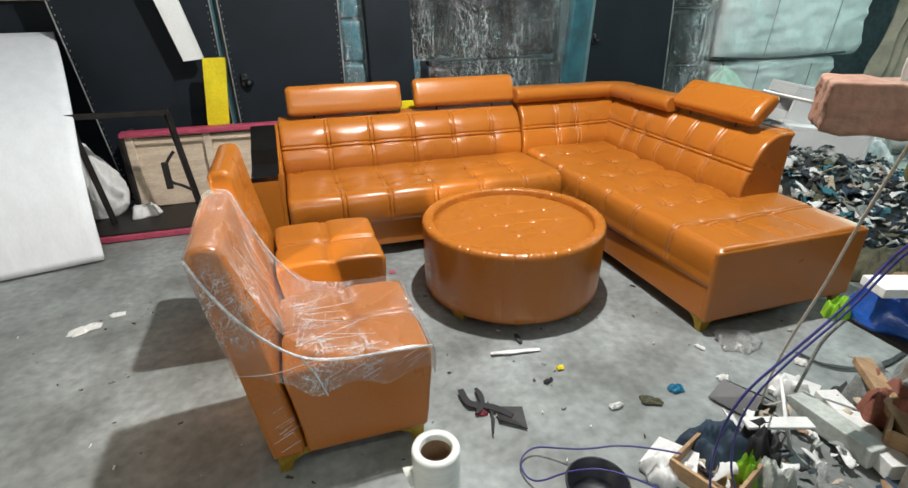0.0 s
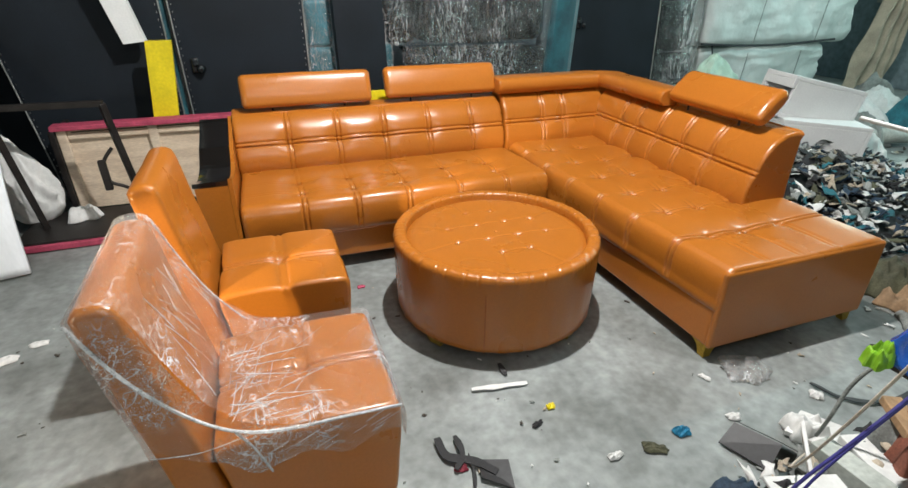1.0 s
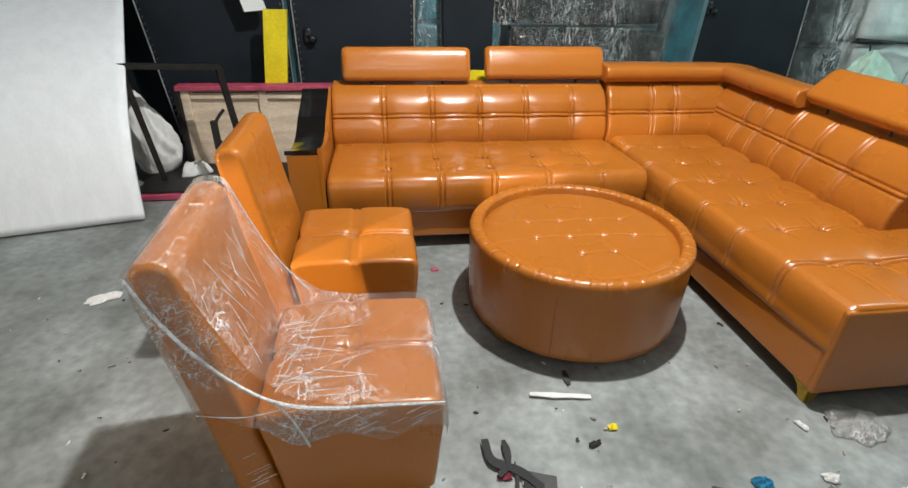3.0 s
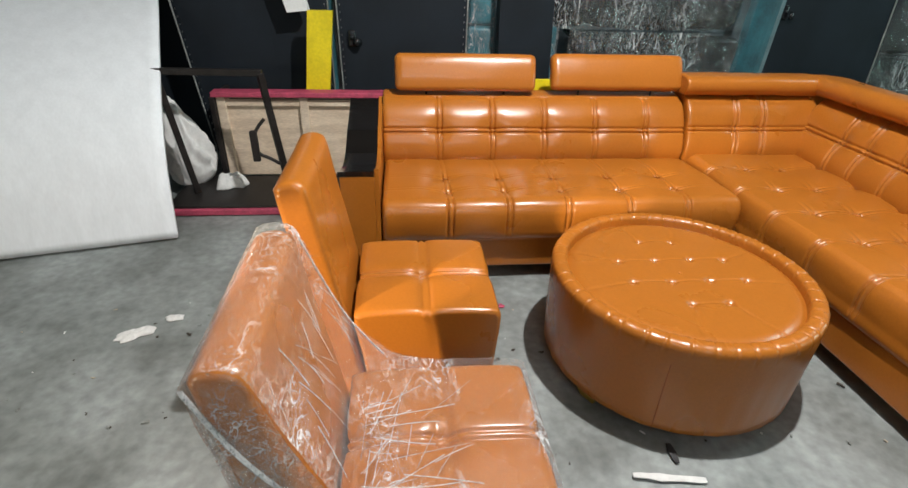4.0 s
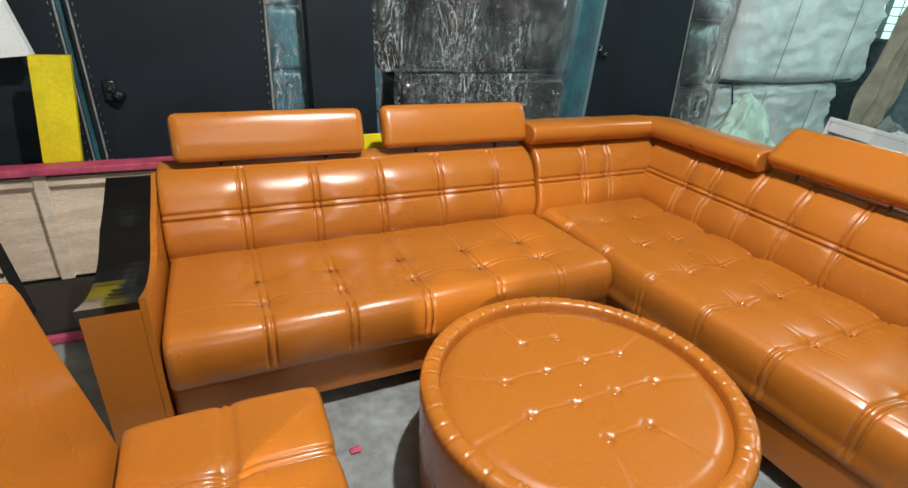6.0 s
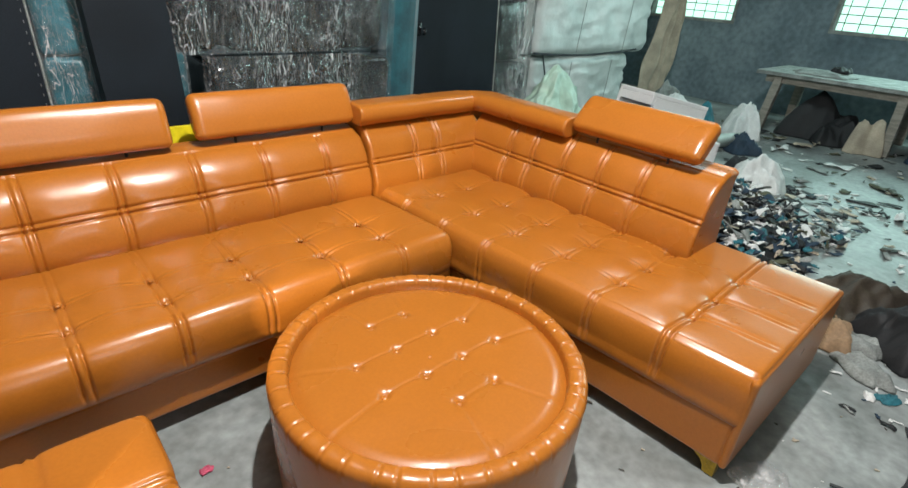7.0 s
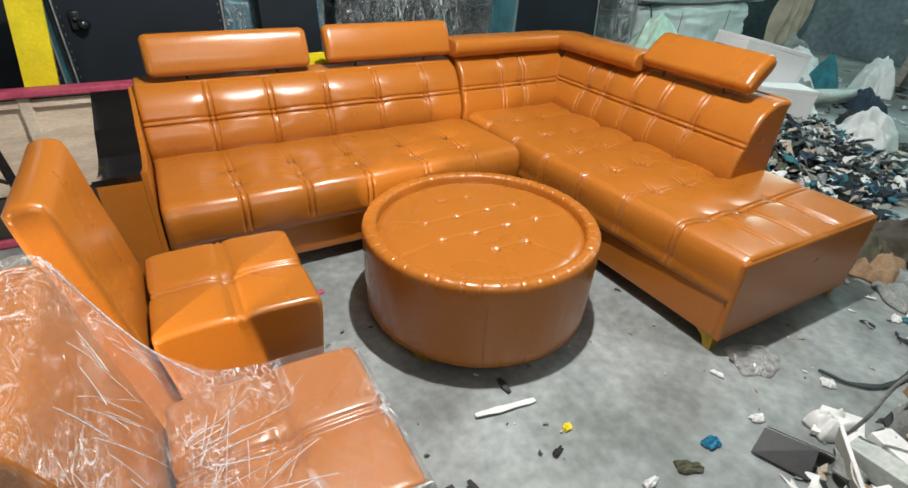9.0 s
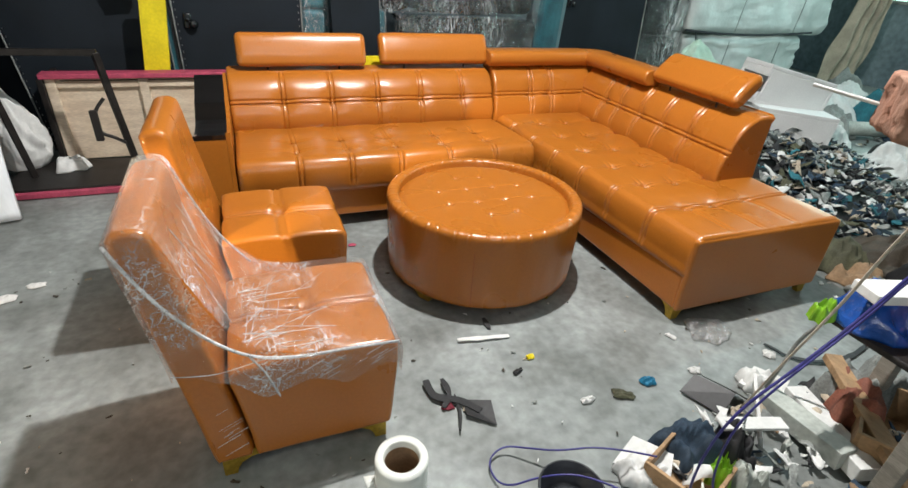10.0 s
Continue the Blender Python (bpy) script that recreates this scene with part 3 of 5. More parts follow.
            for k in range(4):
                f.append((a + k, a + (k + 1) % 4, a + 4 + (k + 1) % 4, a + 4 + k))
        f += [(3, 2, 1, 0), tuple(4 * (len(ys) - 1) + k for k in range(4))]
        return mesh_object(name, v, f, mat, False, s, label)

    slabs("armrest_body", -1.900, -1.757, lambda y: 0.05, lambda y: top(y) - 0.012, LEATHER)
    slabs("armrest_cap", -1.908, -1.7575, lambda y: top(y) - 0.01, lambda y: top(y) + 0.012, BLACKGLOSS, "glossy black wavy armrest top")
    slabs("armrest_side", -1.756, -1.737, lambda y: 0.05, lambda y: top(y) + 0.022, LEATHER)
    for x, y, a, b in ((0.022, 0.02, -1, -1), (0.868, 0.02, 1, -1), (0.868, 2.1, 1, 1), (-1.72, 2.1, -1, 1), (-0.72, 1.28, 1, -1), (-1.72, 1.29, -1, -1)):
        sofa_leg(s, x, y, a, b)
    return s


corner_sofa()

# ---- round table ----


def round_table(cx, cy):
    t = thing("round_table", "round tan leather pouffe table with buttoned recessed top and pleated rim", "table", pose(cx, cy, 0))
    R = 0.468
    buttons = []
    for bx, by in ((-0.57, 0.91), (-0.43, 0.77), (-0.70, 0.92), (-0.56, 0.78), (-0.42, 0.63), (-0.70, 0.78), (-0.56, 0.635), (-0.84, 0.78), (-0.70, 0.635), (-0.56, 0.50), (-0.84, 0.64), (-0.695, 0.50)):
        buttons.append((bx - cx, by - cy))
    # body skirt, with soft vertical folds
    n = 180
    zs = [0.052, 0.06, 0.09, 0.14, 0.2, 0.26, 0.31, 0.346]
    v, f = [], []
    for z in zs:
        for i in range(n):
            a = 2 * math.pi * i / n
            r = R - 0.018 + 0.0095 * (z - 0.05) / 0.29 + (0.0034 * noise.noise(Vector((a * 9, z * 2, 1))) + 0.0015 * noise.noise(Vector((a * 30, z, 2)))) * max(0.0, min(1.0, (0.31 - z) / 0.1))
            r -= 0.006 if z < 0.056 else 0
            v.append((r * math.cos(a), r * math.sin(a), z))
    for j in range(len(zs) - 1):
        for i in range(n):
            k = (i + 1) % n
            f.append((j * n + i, j * n + k, (j + 1) * n + k, (j + 1) * n + i))
    f.append(tuple(range(n - 1, -1, -1)))
    mesh_object("body", v, f, LEATHER, True, t)
    for a in (242, 70):
        bm = bmesh.new()
        cyl(bm, 0.0016, 0.0016, ((R - 0.017) * math.cos(radians(a)), (R - 0.017) * math.sin(radians(a)), 0.055), ((R - 0.009) * math.cos(radians(a)), (R - 0.009) * math.sin(radians(a)), 0.33), 6)
        part("seam", bm, PIPING, t)
    # pleated rim
    n, pl = 600, 44
    prof = path_points([(R - 0.0083, 0.346), (R - 0.0076, 0.366), (R - 0.0075, 0.386), (R - 0.012, 0.402), (R - 0.026, 0.411), (R - 0.048, 0.411), (R - 0.062, 0.402), (R - 0.067, 0.362)], 0.006)
    v, f = [], []
    m = len(prof)
    offs = [hashed(i, 3) for i in range(pl)]
    for i in range(n):
        a = 2 * math.pi * i / n
        k = a / (2 * math.pi) * pl
        best = min((abs(k - (j + 0.35 * offs[j % pl])) for j in (int(k) - 1, int(k), int(k) + 1)))
        for u, (r, z) in enumerate(prof):
            w = u / (m - 1)
            d = (0.0065 * math.exp(-(best / 0.05) ** 2) - 0.0008 * math.sin(k * 2 * math.pi)) * max(0.0, math.sin(math.pi * min(1, max(0, w - 0.08) * 1.2)))
            rc, zc = R - 0.035, 0.365
            dr, dz = r - rc, z - zc
            L = math.hypot(dr, dz) or 1
            v.append(((r - dr / L * d) * math.cos(a), (r - dr / L * d) * math.sin(a), z - dz / L * d))
    for i in range(n):
        k = (i + 1) % n
        for u in range(m - 1):
            f.append((i * m + u, k * m + u, k * m + u + 1, i * m + u + 1))
    mesh_object("rim", v, f, LEATHER, True, t, "pleated padded rim")
    # recessed buttoned top
    nr, na = 84, 280
    v, f = [(0, 0, 0.378)], []
    RI = R - 0.062
    for j in range(1, nr + 1):
        r = RI * j / nr
        for i in range(na):
            a = 2 * math.pi * i / na
            x, y = r * math.cos(a), r * math.sin(a)
            z = 0.386 - 0.016 * max(0, (j / nr - 0.88) / 0.12) ** 2 + 0.002 * noise.noise(Vector((x * 8, y * 8, 0)))
            for bx, by in buttons:
                d2 = math.hypot(x - bx, y - by)
                z -= groove(d2, 0.014, 0.010) + groove(d2, 0.035, 0.003)
            # pleats from the outer buttons to the rim
            for bx, by in buttons:
                br = math.hypot(bx, by)
                if br > 0.17:
                    ux, uy = bx / br, by / br
                    al, ac = (x - bx) * ux + (y - by) * uy, -(x - bx) * uy + (y - by) * ux
                    if al > 0:
                        z -= groove(ac, 0.005, 0.0035)
            # creases between neighbouring buttons
            for bx, by in buttons:
                if any(abs(ox - bx - 0.137) < 0.02 and abs(oy - by) < 0.02 for ox, oy in buttons) and 0 < x - bx < 0.137:
                    z -= groove(y - by - 0.004 * math.sin((x - bx) * 23), 0.0042, 0.003)
            v.append((x, y, z))
    for i in range(na):
        f.append((0, 1 + i, 1 + (i + 1) % na))
    for j in range(nr - 1):
        for i in range(na):
            k = (i + 1) % na
            f.append((1 + j * na + i, 1 + (j + 1) * na + i, 1 + (j + 1) * na + k, 1 + j * na + k))
    mesh_object("top", v, f, LEATHER, True, t, "recessed buttoned tabletop")
    for bx, by in buttons:
        bm = bmesh.new()
        bmesh.ops.create_uvsphere(bm, u_segments=12, v_segments=8, radius=0.011, matrix=pose(bx, by, 0.372) @ Matrix.Diagonal((1, 1, 0.6, 1)))
        part("button", bm, LEATHER, t, smooth=True)
    for a in (211, 301, 31, 121):
        bm = bmesh.new()
        box(bm, (0.365, -0.05, 0.0), (0.437, 0.05, 0.056), 0.006)
        for v in bm.verts:
            k = 1 - v.co.z / 0.056
            v.co.y *= 1 - 0.45 * k
            v.co.x -= 0.018 * k
        bmesh.ops.transform(bm, matrix=pose(0, 0, 0, 0, 0, a), verts=bm.verts)
        part("leg", bm, GOLD, t, "small gold tapered foot")
    return t


round_table(-0.645, 0.685)

# ---- armless chairs ----


def armless_chair(m, wrapped):
    """Local x: towards the sitter's knees; y: across; origin at the floor under the back's outer foot."""
    c = thing("armless_chair", "tan leather armless chair wrapped in clear cling film" if wrapped else "tan leather armless chair with cross-stitched seat",
              "chair", m, "armless chairs by the table")
    W = 0.462
    # seat block, swept across y
    prof = path_points([(0.50, 0.062), (0.38, 0.062), (0.25, 0.062), (0.13, 0.062), (0.108, 0.072), (0.10, 0.15), (0.085, 0.27), (0.072, 0.37), (0.10, 0.405), (0.30, 0.412), (0.495, 0.405), (0.535, 0.385), (0.54, 0.34), (0.535, 0.25), (0.527, 0.15), (0.517, 0.074)], 0.01)

    def dent(y, a, q):
        x, z = q
        d = 0.003 + 0.002 * noise.noise(Vector((x * 7, y * 7, z * 7 + (9 if wrapped else 0))))
        if z > 0.33:
            mid = W / 2
            d += twin(y - mid, depth=0.0062) + groove(y - mid, 0.035, 0.007)
            d += (twin(x - 0.30, depth=0.0062) + groove(x - 0.30, 0.035, 0.006)) * (z > 0.38)
            d += groove(math.hypot(x - 0.30, y - mid), 0.03, 0.012)
        return d

    swept("seat", spaced(0, W, 0.014, [W / 2]), prof, lambda t, u, z: (u, t, z), LEATHER, dent, 0.016, c)
    # leaning back slab
    hp = path_points([(0.095, 0.062), (0.05, 0.062), (0.01, 0.062), (-0.003, 0.08), (-0.027, 0.26), (-0.055, 0.45), (-0.082, 0.62), (-0.108, 0.785), (-0.108, 0.812), (-0.092, 0.828), (-0.06, 0.834), (-0.034, 0.826), (-0.018, 0.80), (0.006, 0.66), (0.045, 0.46), (0.072, 0.30), (0.104, 0.085)], 0.011)
    swept("backrest", spaced(0.004, W - 0.004, 0.016), hp, lambda t, u, z: (u, t, z), LEATHER,
          lambda y, a, q: 0.0025 * noise.noise(Vector((q[0] * 6, y * 6, q[1] * 6))), 0.019, c)
    for x, y, a, b in ((0.014, 0.014, -1, -1), (0.50, 0.014, 1, -1), (0.50, W - 0.014, 1, 1), (0.014, W - 0.014, -1, 1)):
        sofa_leg(c, x, y, a, b)
    return c


armless_chair(pose(-1.872, 0.478, 0, 0, 0, 0), False)
wrapped_chair = armless_chair(pose(-1.853, -0.226, 0, 0, 0, 0.5), True)


def cling_wrap(chair):
    """Film drawn tight over back and seat, spanning free from the back's face to the middle of the seat."""
    W = 0.462
    rng = random.Random(12)
    line = path_points([(-0.052, 0.40), (-0.060, 0.46), (-0.086, 0.62), (-0.113, 0.785), (-0.113, 0.815), (-0.094, 0.834), (-0.06, 0.840), (-0.03, 0.831), (-0.012, 0.80),
                        (0.035, 0.66), (0.09, 0.54), (0.17, 0.46), (0.27, 0.424), (0.40, 0.418), (0.50, 0.412), (0.541, 0.39), (0.547, 0.34), (0.543, 0.28)], 0.009)
    n = len(line)
    ys = list(np.linspace(-0.004, W + 0.004, 90))
    v, f = [], []
    for y in ys:
        for x, z in line:
            free = math.exp(-((x - 0.12) / 0.09) ** 2) * (z < 0.75)
            ridge = 1 - 2 * abs(noise.noise(Vector((x * 9 + y * 4, y * 11, z * 9))))
            pull = 1 - 2 * abs(noise.noise(Vector((y * 26 + x * 5, x * 5, 3.3))))
            lift = (0.002 + 0.0035 * max(0, ridge)) * (1 - free) + free * (0.010 * ridge + 0.006 * pull)
            slack = 0.035 * free * math.sin(math.pi * max(0, min(1, y / W)))
            v.append((x + 0.5 * lift * (z > 0.45), y, z + lift - slack))
    for j in range(len(ys) - 1):
        for i in range(n - 1):
            a = j * n + i
            f.append((a, a + 1, a + n + 1, a + n))
    # sides: close to the leather, down to a ragged hem
    for side, y0, s in ((0, -0.004, -1), (1, W + 0.004, 1)):
        rows, base = 16, len(v)
        for k in range(rows + 1):
            t = k / rows
            for x, z in line:
                hem = 0.31 + 0.13 * max(0, min(1, (0.16 - x) / 0.2)) + 0.035 * noise.noise(Vector((x * 9, side * 4, 6.1)))
                if x < -0.055:
                    hem = max(hem, 0.452 - (x + 0.058) / 0.152)
                zz = z + (min(z, hem) - z) * t
                bend = 0.005 * noise.noise(Vector((x * 12, zz * 17, side * 5))) + 0.002 * noise.noise(Vector((x * 40, zz * 30, side)))
                v.append((x, y0 + s * abs(bend), zz + 0.003 * (1 - t)))
        for k in range(rows):
            for i in range(n - 1):
                a = base + k * n + i
                f.append((a, a + 1, a + n + 1, a + n))
    mesh_object("cling_film", v, f, FILM, True, chair, "crinkled clear cling film")

    def rope(pts, r):
        """Gathered film: a thin flattened twist with an uneven width."""
        cord("film_fold", pts, r, FILMBAND, chair, "twisted rope of gathered film")
        for _ in range(3):
            o = [rng.uniform(-1.6, 1.6) * r for _ in range(2)]
            cord("film_fold", [(x, y - 0.002 + o[0] * math.sin(i * 1.7) * 0.5, z + o[1] * math.cos(i * 1.3)) for i, (x, y, z) in enumerate(pts)], r * 0.42, FILMBAND, chair)

    rope([(-0.110, -0.006, 0.81), (-0.065, -0.012, 0.70), (0.0, -0.016, 0.595), (0.075, -0.018, 0.505), (0.15, -0.016, 0.447), (0.26, -0.010, 0.418), (0.40, -0.006, 0.412), (0.535, -0.004, 0.40)], 0.0042)
    rope([(0.135, -0.016, 0.455), (0.165, -0.014, 0.40), (0.180, -0.012, 0.345), (0.195, -0.010, 0.295)], 0.0032)
    cord("film_fold", [(-0.052, -0.006, 0.43), (0.03, -0.010, 0.41), (0.12, -0.012, 0.425), (0.20, -0.010, 0.44)], 0.0012, FILMBAND, chair)
    cord("film_fold", [(-0.02, W + 0.006, 0.81), (0.03, W + 0.008, 0.67), (0.09, W + 0.008, 0.54), (0.16, W + 0.006, 0.45)], 0.0026, FILMBAND, chair)
    for k in range(40):
        # pale threads for the bright streaks on creases that fan from the gathered corner of the seat
        x0, y0 = 0.12 + 0.16 * rng.random() ** 2, 0.01 + 0.30 * rng.random() ** 2
        ang, L = radians(rng.uniform(-8, 88)), rng.uniform(0.03, 0.22)
        x1, y1 = min(0.53, x0 + L * math.cos(ang)), min(W - 0.01, y0 + L * math.sin(ang))
        z = lambda x: 0.424 + max(0, 0.27 - x) * 0.28
        mid = ((x0 + x1) / 2, (y0 + y1) / 2 + rng.uniform(-0.012, 0.012), z((x0 + x1) / 2) + 0.003)
        cord("film_crease", [(x0, y0, z(x0) + 0.004), mid, (x1, y1, z(x1))], rng.uniform(0.0004, 0.0011), FILMBAND, chair, res=4)
    for k in range(24):
        # pale threads that whiten creases hanging down the free span in front of the back
        y0, u0 = rng.uniform(0.02, W - 0.02), rng.uniform(0.0, 0.6)
        at = lambda u, y: (-0.010 + 0.13 * u, y, 0.795 - 0.30 * u - 0.035 * u * math.sin(math.pi * y / W))
        u1, y1 = u0 + rng.uniform(0.1, 0.4), min(W - 0.01, max(0.01, y0 + rng.uniform(-0.05, 0.05)))
        cord("film_crease", [at(u0, y0), at((u0 + u1) / 2, (y0 + y1) / 2 + 0.006), at(u1, y1)], rng.uniform(0.0004, 0.001), FILMBAND, chair, res=3)
    for k in range(26):
        # short pale threads modelled as glints on the side and along the back's edge
        low = k % 3 == 0
        x0, z0 = (rng.uniform(0.0, 0.10), rng.uniform(0.10, 0.30)) if low else (rng.uniform(0.02, 0.48), rng.uniform(0.31, 0.395))
        L = rng.uniform(0.02, 0.07)
        cord("film_crease", [(x0, -0.006, z0), (x0 + L * 0.5, -0.008, z0 + L * 0.3), (min(0.54, x0 + L), -0.006, z0 + L * 0.5)], rng.uniform(0.0004, 0.001), FILMBAND, chair, res=3)


cling_wrap(wrapped_chair)

# ---- stored furniture along the back ----


def slanted(name, quad, y0, y1, mat, parent, label="", n=10, sag=0.0, seed=0, smooth=True):
    """A padded board whose front is the quad of (x, z) corners bl, br, tr, tl, from y0 back to y1."""
    bl, br, tr, tl = [Vector(q) for q in quad]
    v, f = [], []
    for side, y in ((0, y0), (1, y1)):
        for j in range(n + 1):
            for i in range(n + 1):
                a, b = i / n, j / n
                p = bl.lerp(br, a).lerp(tl.lerp(tr, a), b)
                e = min(a, 1 - a, b, 1 - b)
                puff = sag * (1 - math.exp(-e * 9)) + 0.006 * noise.noise(Vector((p[0] * 4, p[1] * 4, seed))) * (e > 0)
                v.append((p[0], y - puff if side == 0 else y, p[1]))
    m = (n + 1) ** 2
    for j in range(n):
        for i in range(n):
            a = j * (n + 1) + i
            f.append((a, a + 1, a + n + 2, a + n + 1))
            f.append((m + a + n + 1, m + a + n + 2, m + a + 1, m + a))
    rim = [i for i in range(n + 1)] + [j * (n + 1) + n for j in range(1, n + 1)] + [n * (n + 1) + i for i in range(n - 1, -1, -1)] + [j * (n + 1) for j in range(n - 1, 0, -1)]
    for k in range(len(rim)):
        a, b = rim[k], rim[(k + 1) % len(rim)]
        f.append((b, a, m + a, m + b))
    ob = mesh_object(name, v, f, mat, False, parent, label)
    return ob


def staples(parent, a, b, y, step=0.045):
    a, b = Vector(a), Vector(b)
    n = int((b - a).length / step)
    for k in range(n):
        p = a.lerp(b, (k + 0.5) / n)
        bm = bmesh.new()
        box(bm, (p[0] - 0.0015, y - 0.005, p[1] - 0.006), (p[0] + 0.0015, y + 0.004, p[1] + 0.006), 0)
        part("staple", bm, STEEL, parent)


def upended_sofa(label, quad, y0, y1, foot=None, stap=True, seed=0):
    t = thing("upended_sofa", label, "sofa", group="sofas stored on end")
    slanted("underside", quad, y0, y1, BLACKCLOTH, t, "taut black dust cloth underside", seed=seed)
    bl, br, tr, tl = quad
    for p, q in ((bl, tl), (br, tr)):
        bm = bmesh.new()
        cyl(bm, 0.005, 0.005, (p[0], y0 - 0.002, p[1]), (q[0], y0 - 0.002, q[1]), 8)
        part("edge_piping", bm, GREYRAG, t)
    if stap:
        staples(t, (bl[0] + 0.02, bl[1]), (tl[0] + 0.02, tl[1]), y0)
        staples(t, (br[0] - 0.02, br[1]), (tr[0] - 0.02, tr[1]), y0)
    if foot:
        bm = bmesh.new()
        cyl(bm, 0.012, 0.012, (foot[0] - 0.02, y0, foot[1] + 0.04), (foot[0] - 0.02, y0 - 0.03, foot[1] + 0.02), 12)
        cyl(bm, 0.03, 0.024, (foot[0] + 0.01, y0 - 0.03, foot[1]), (foot[0] + 0.03, y0 - 0.05, foot[1]), 14)
        box(bm, (foot[0] - 0.045, y0 - 0.02, foot[1] - 0.03), (foot[0] + 0.005, y0 + 0.005, foot[1] + 0.07), 0.008)
        part("foot", bm, BLACKVINYL, t, "black plastic foot", True)
    return t


upended_sofa("tall black upended sofa underside with stapled cloth", [(-2.93, 0.0), (-2.08, 0.0), (-2.10, 1.85), (-3.14, 1.85)], 2.86, 3.3, None, True, 1)
upended_sofa("black upended sofa underside with a plastic foot", [(-2.02, 0.0), (-1.20, 0.0), (-1.19, 1.85), (-2.05, 1.85)], 2.86, 3.3, (-1.93, 0.84), True, 2)


def board(name, label, category, quad, y0, y1, mat, seed=0, sag=0.0):
    t = thing(name, label, category)
    slanted("board", quad, y0, y1, mat, t, sag=sag, seed=seed, n=6)
    return t


board("foam_strip", "long white foam strip leaning against a black sofa", "foam", [(-2.318, 1.022), (-2.188, 1.036), (-2.40, 1.95), (-2.56, 1.95)], 2.70, 2.76, WHITEFOAM)
board("yellow_board", "narrow bright yellow board standing behind a crate", "board", [(-2.30, 0.02), (-2.155, 0.02), (-2.035, 1.045), (-2.185, 1.045)], 2.62, 2.66, YELLOW)
board("yellow_offcut", "small yellow board standing behind the sofa", "board", [(-1.02, 0.0), (-0.70, 0.0), (-0.70, 0.735), (-1.02, 0.735)], 2.24, 2.27, YELLOW)
board("teal_mattress", "narrow teal velvet mattress standing between black sofas", "mattress", [(-2.20, 0.0), (-2.06, 0.0), (-2.07, 1.9), (-2.28, 1.9)], 2.92, 3.2, TEAL, 3, 0.02)
board("black_board", "narrow black cloth-covered panel standing upright", "panel", [(-0.97, 0.0), (-0.60, 0.0), (-0.67, 1.85), (-1.01, 1.85)], 2.78, 2.92, BLACKCLOTH, 4, 0.004)
board("teal_mattress", "teal crinkled velvet mattress standing on edge", "mattress", [(0.86, 0.0), (1.16, 0.0), (1.24, 1.9), (0.98, 1.9)], 3.15, 3.35, TEAL, 5, 0.03)
upended_sofa("wide black upended sofa underside", [(1.12, 0.0), (2.18, 0.0), (2.10, 1.9), (1.24, 1.9)], 3.20, 3.6, (1.27, 1.03), False, 6)


def pillow_stack(name, label, x0, x1, y0, levels, mat, film, group=""):
    t = thing(name, label, "cushions", group=group)
    for k in range(len(levels) - 1):
        z0, z1 = levels[k], levels[k + 1]
        bm = bmesh.new()
        box(bm, (x0, y0, z0 + 0.004), (x1, y0 + 0.42, z1 - 0.004), 0.035, 4)
        bmesh.ops.subdivide_edges(bm, edges=[e for e in bm.edges if e.calc_length() > 0.06], cuts=5, use_grid_fill=True)
        for v in bm.verts:
            v.co += Vector((0.5, 1, 0.4)) * 0.012 * noise.noise(v.co * 11 + Vector((k * 3, 0, 0)))
        part("cushion", bm, mat, t, smooth=True)
    film_shell(t, x0 - 0.008, x1 + 0.008, y0 - 0.016, levels[0] + 0.01, levels[-1], film, len(label))
    return t


def film_shell(parent, x0, x1, y, z0, z1, mat, seed, depth=0.3, n=40, rough=0.02):
    """Packing film stretched over a front, with long pulled creases."""
    v, f = [], []
    nx, nz = max(12, int((x1 - x0) / 0.018)), max(16, int((z1 - z0) / 0.03))
    for j in range(nz + 1):
        for i in range(nx + 1):
            a, b = i / nx, j / nz
            x, z = x0 + (x1 - x0) * a, z0 + (z1 - z0) * b
            e = min(a, 1 - a)
            w = noise.noise(Vector((x * 16 + 0.5 * math.sin(z * 7), z * 4, seed))) * rough + noise.noise(Vector((x * 45, z * 18, seed + 3))) * rough * 0.4
            v.append((x, y - abs(w) + depth * (1 - min(1, e / 0.08)) ** 2 * 0.25, z))
    for j in range(nz):
        for i in range(nx):
            a = j * (nx + 1) + i
            f.append((a, a + 1, a + nx + 2, a + nx + 1))
    return mesh_object("packing_film", v, f, mat, True, parent, "crinkled clear packing film")


pillow_stack("cushion_stack", "stack of film-wrapped teal bolster cushions", -1.175, -0.985, 2.98, [0, 0.3, 0.62, 0.94, 1.27, 1.6, 1.9], TEALWRAP, FILMDARK)
pillow_stack("cushion_stack", "low stack of film-wrapped pale teal cushions", -0.64, -0.53, 3.0, [0, 0.35, 0.68, 0.95], TEALWRAP, FILMDARK)


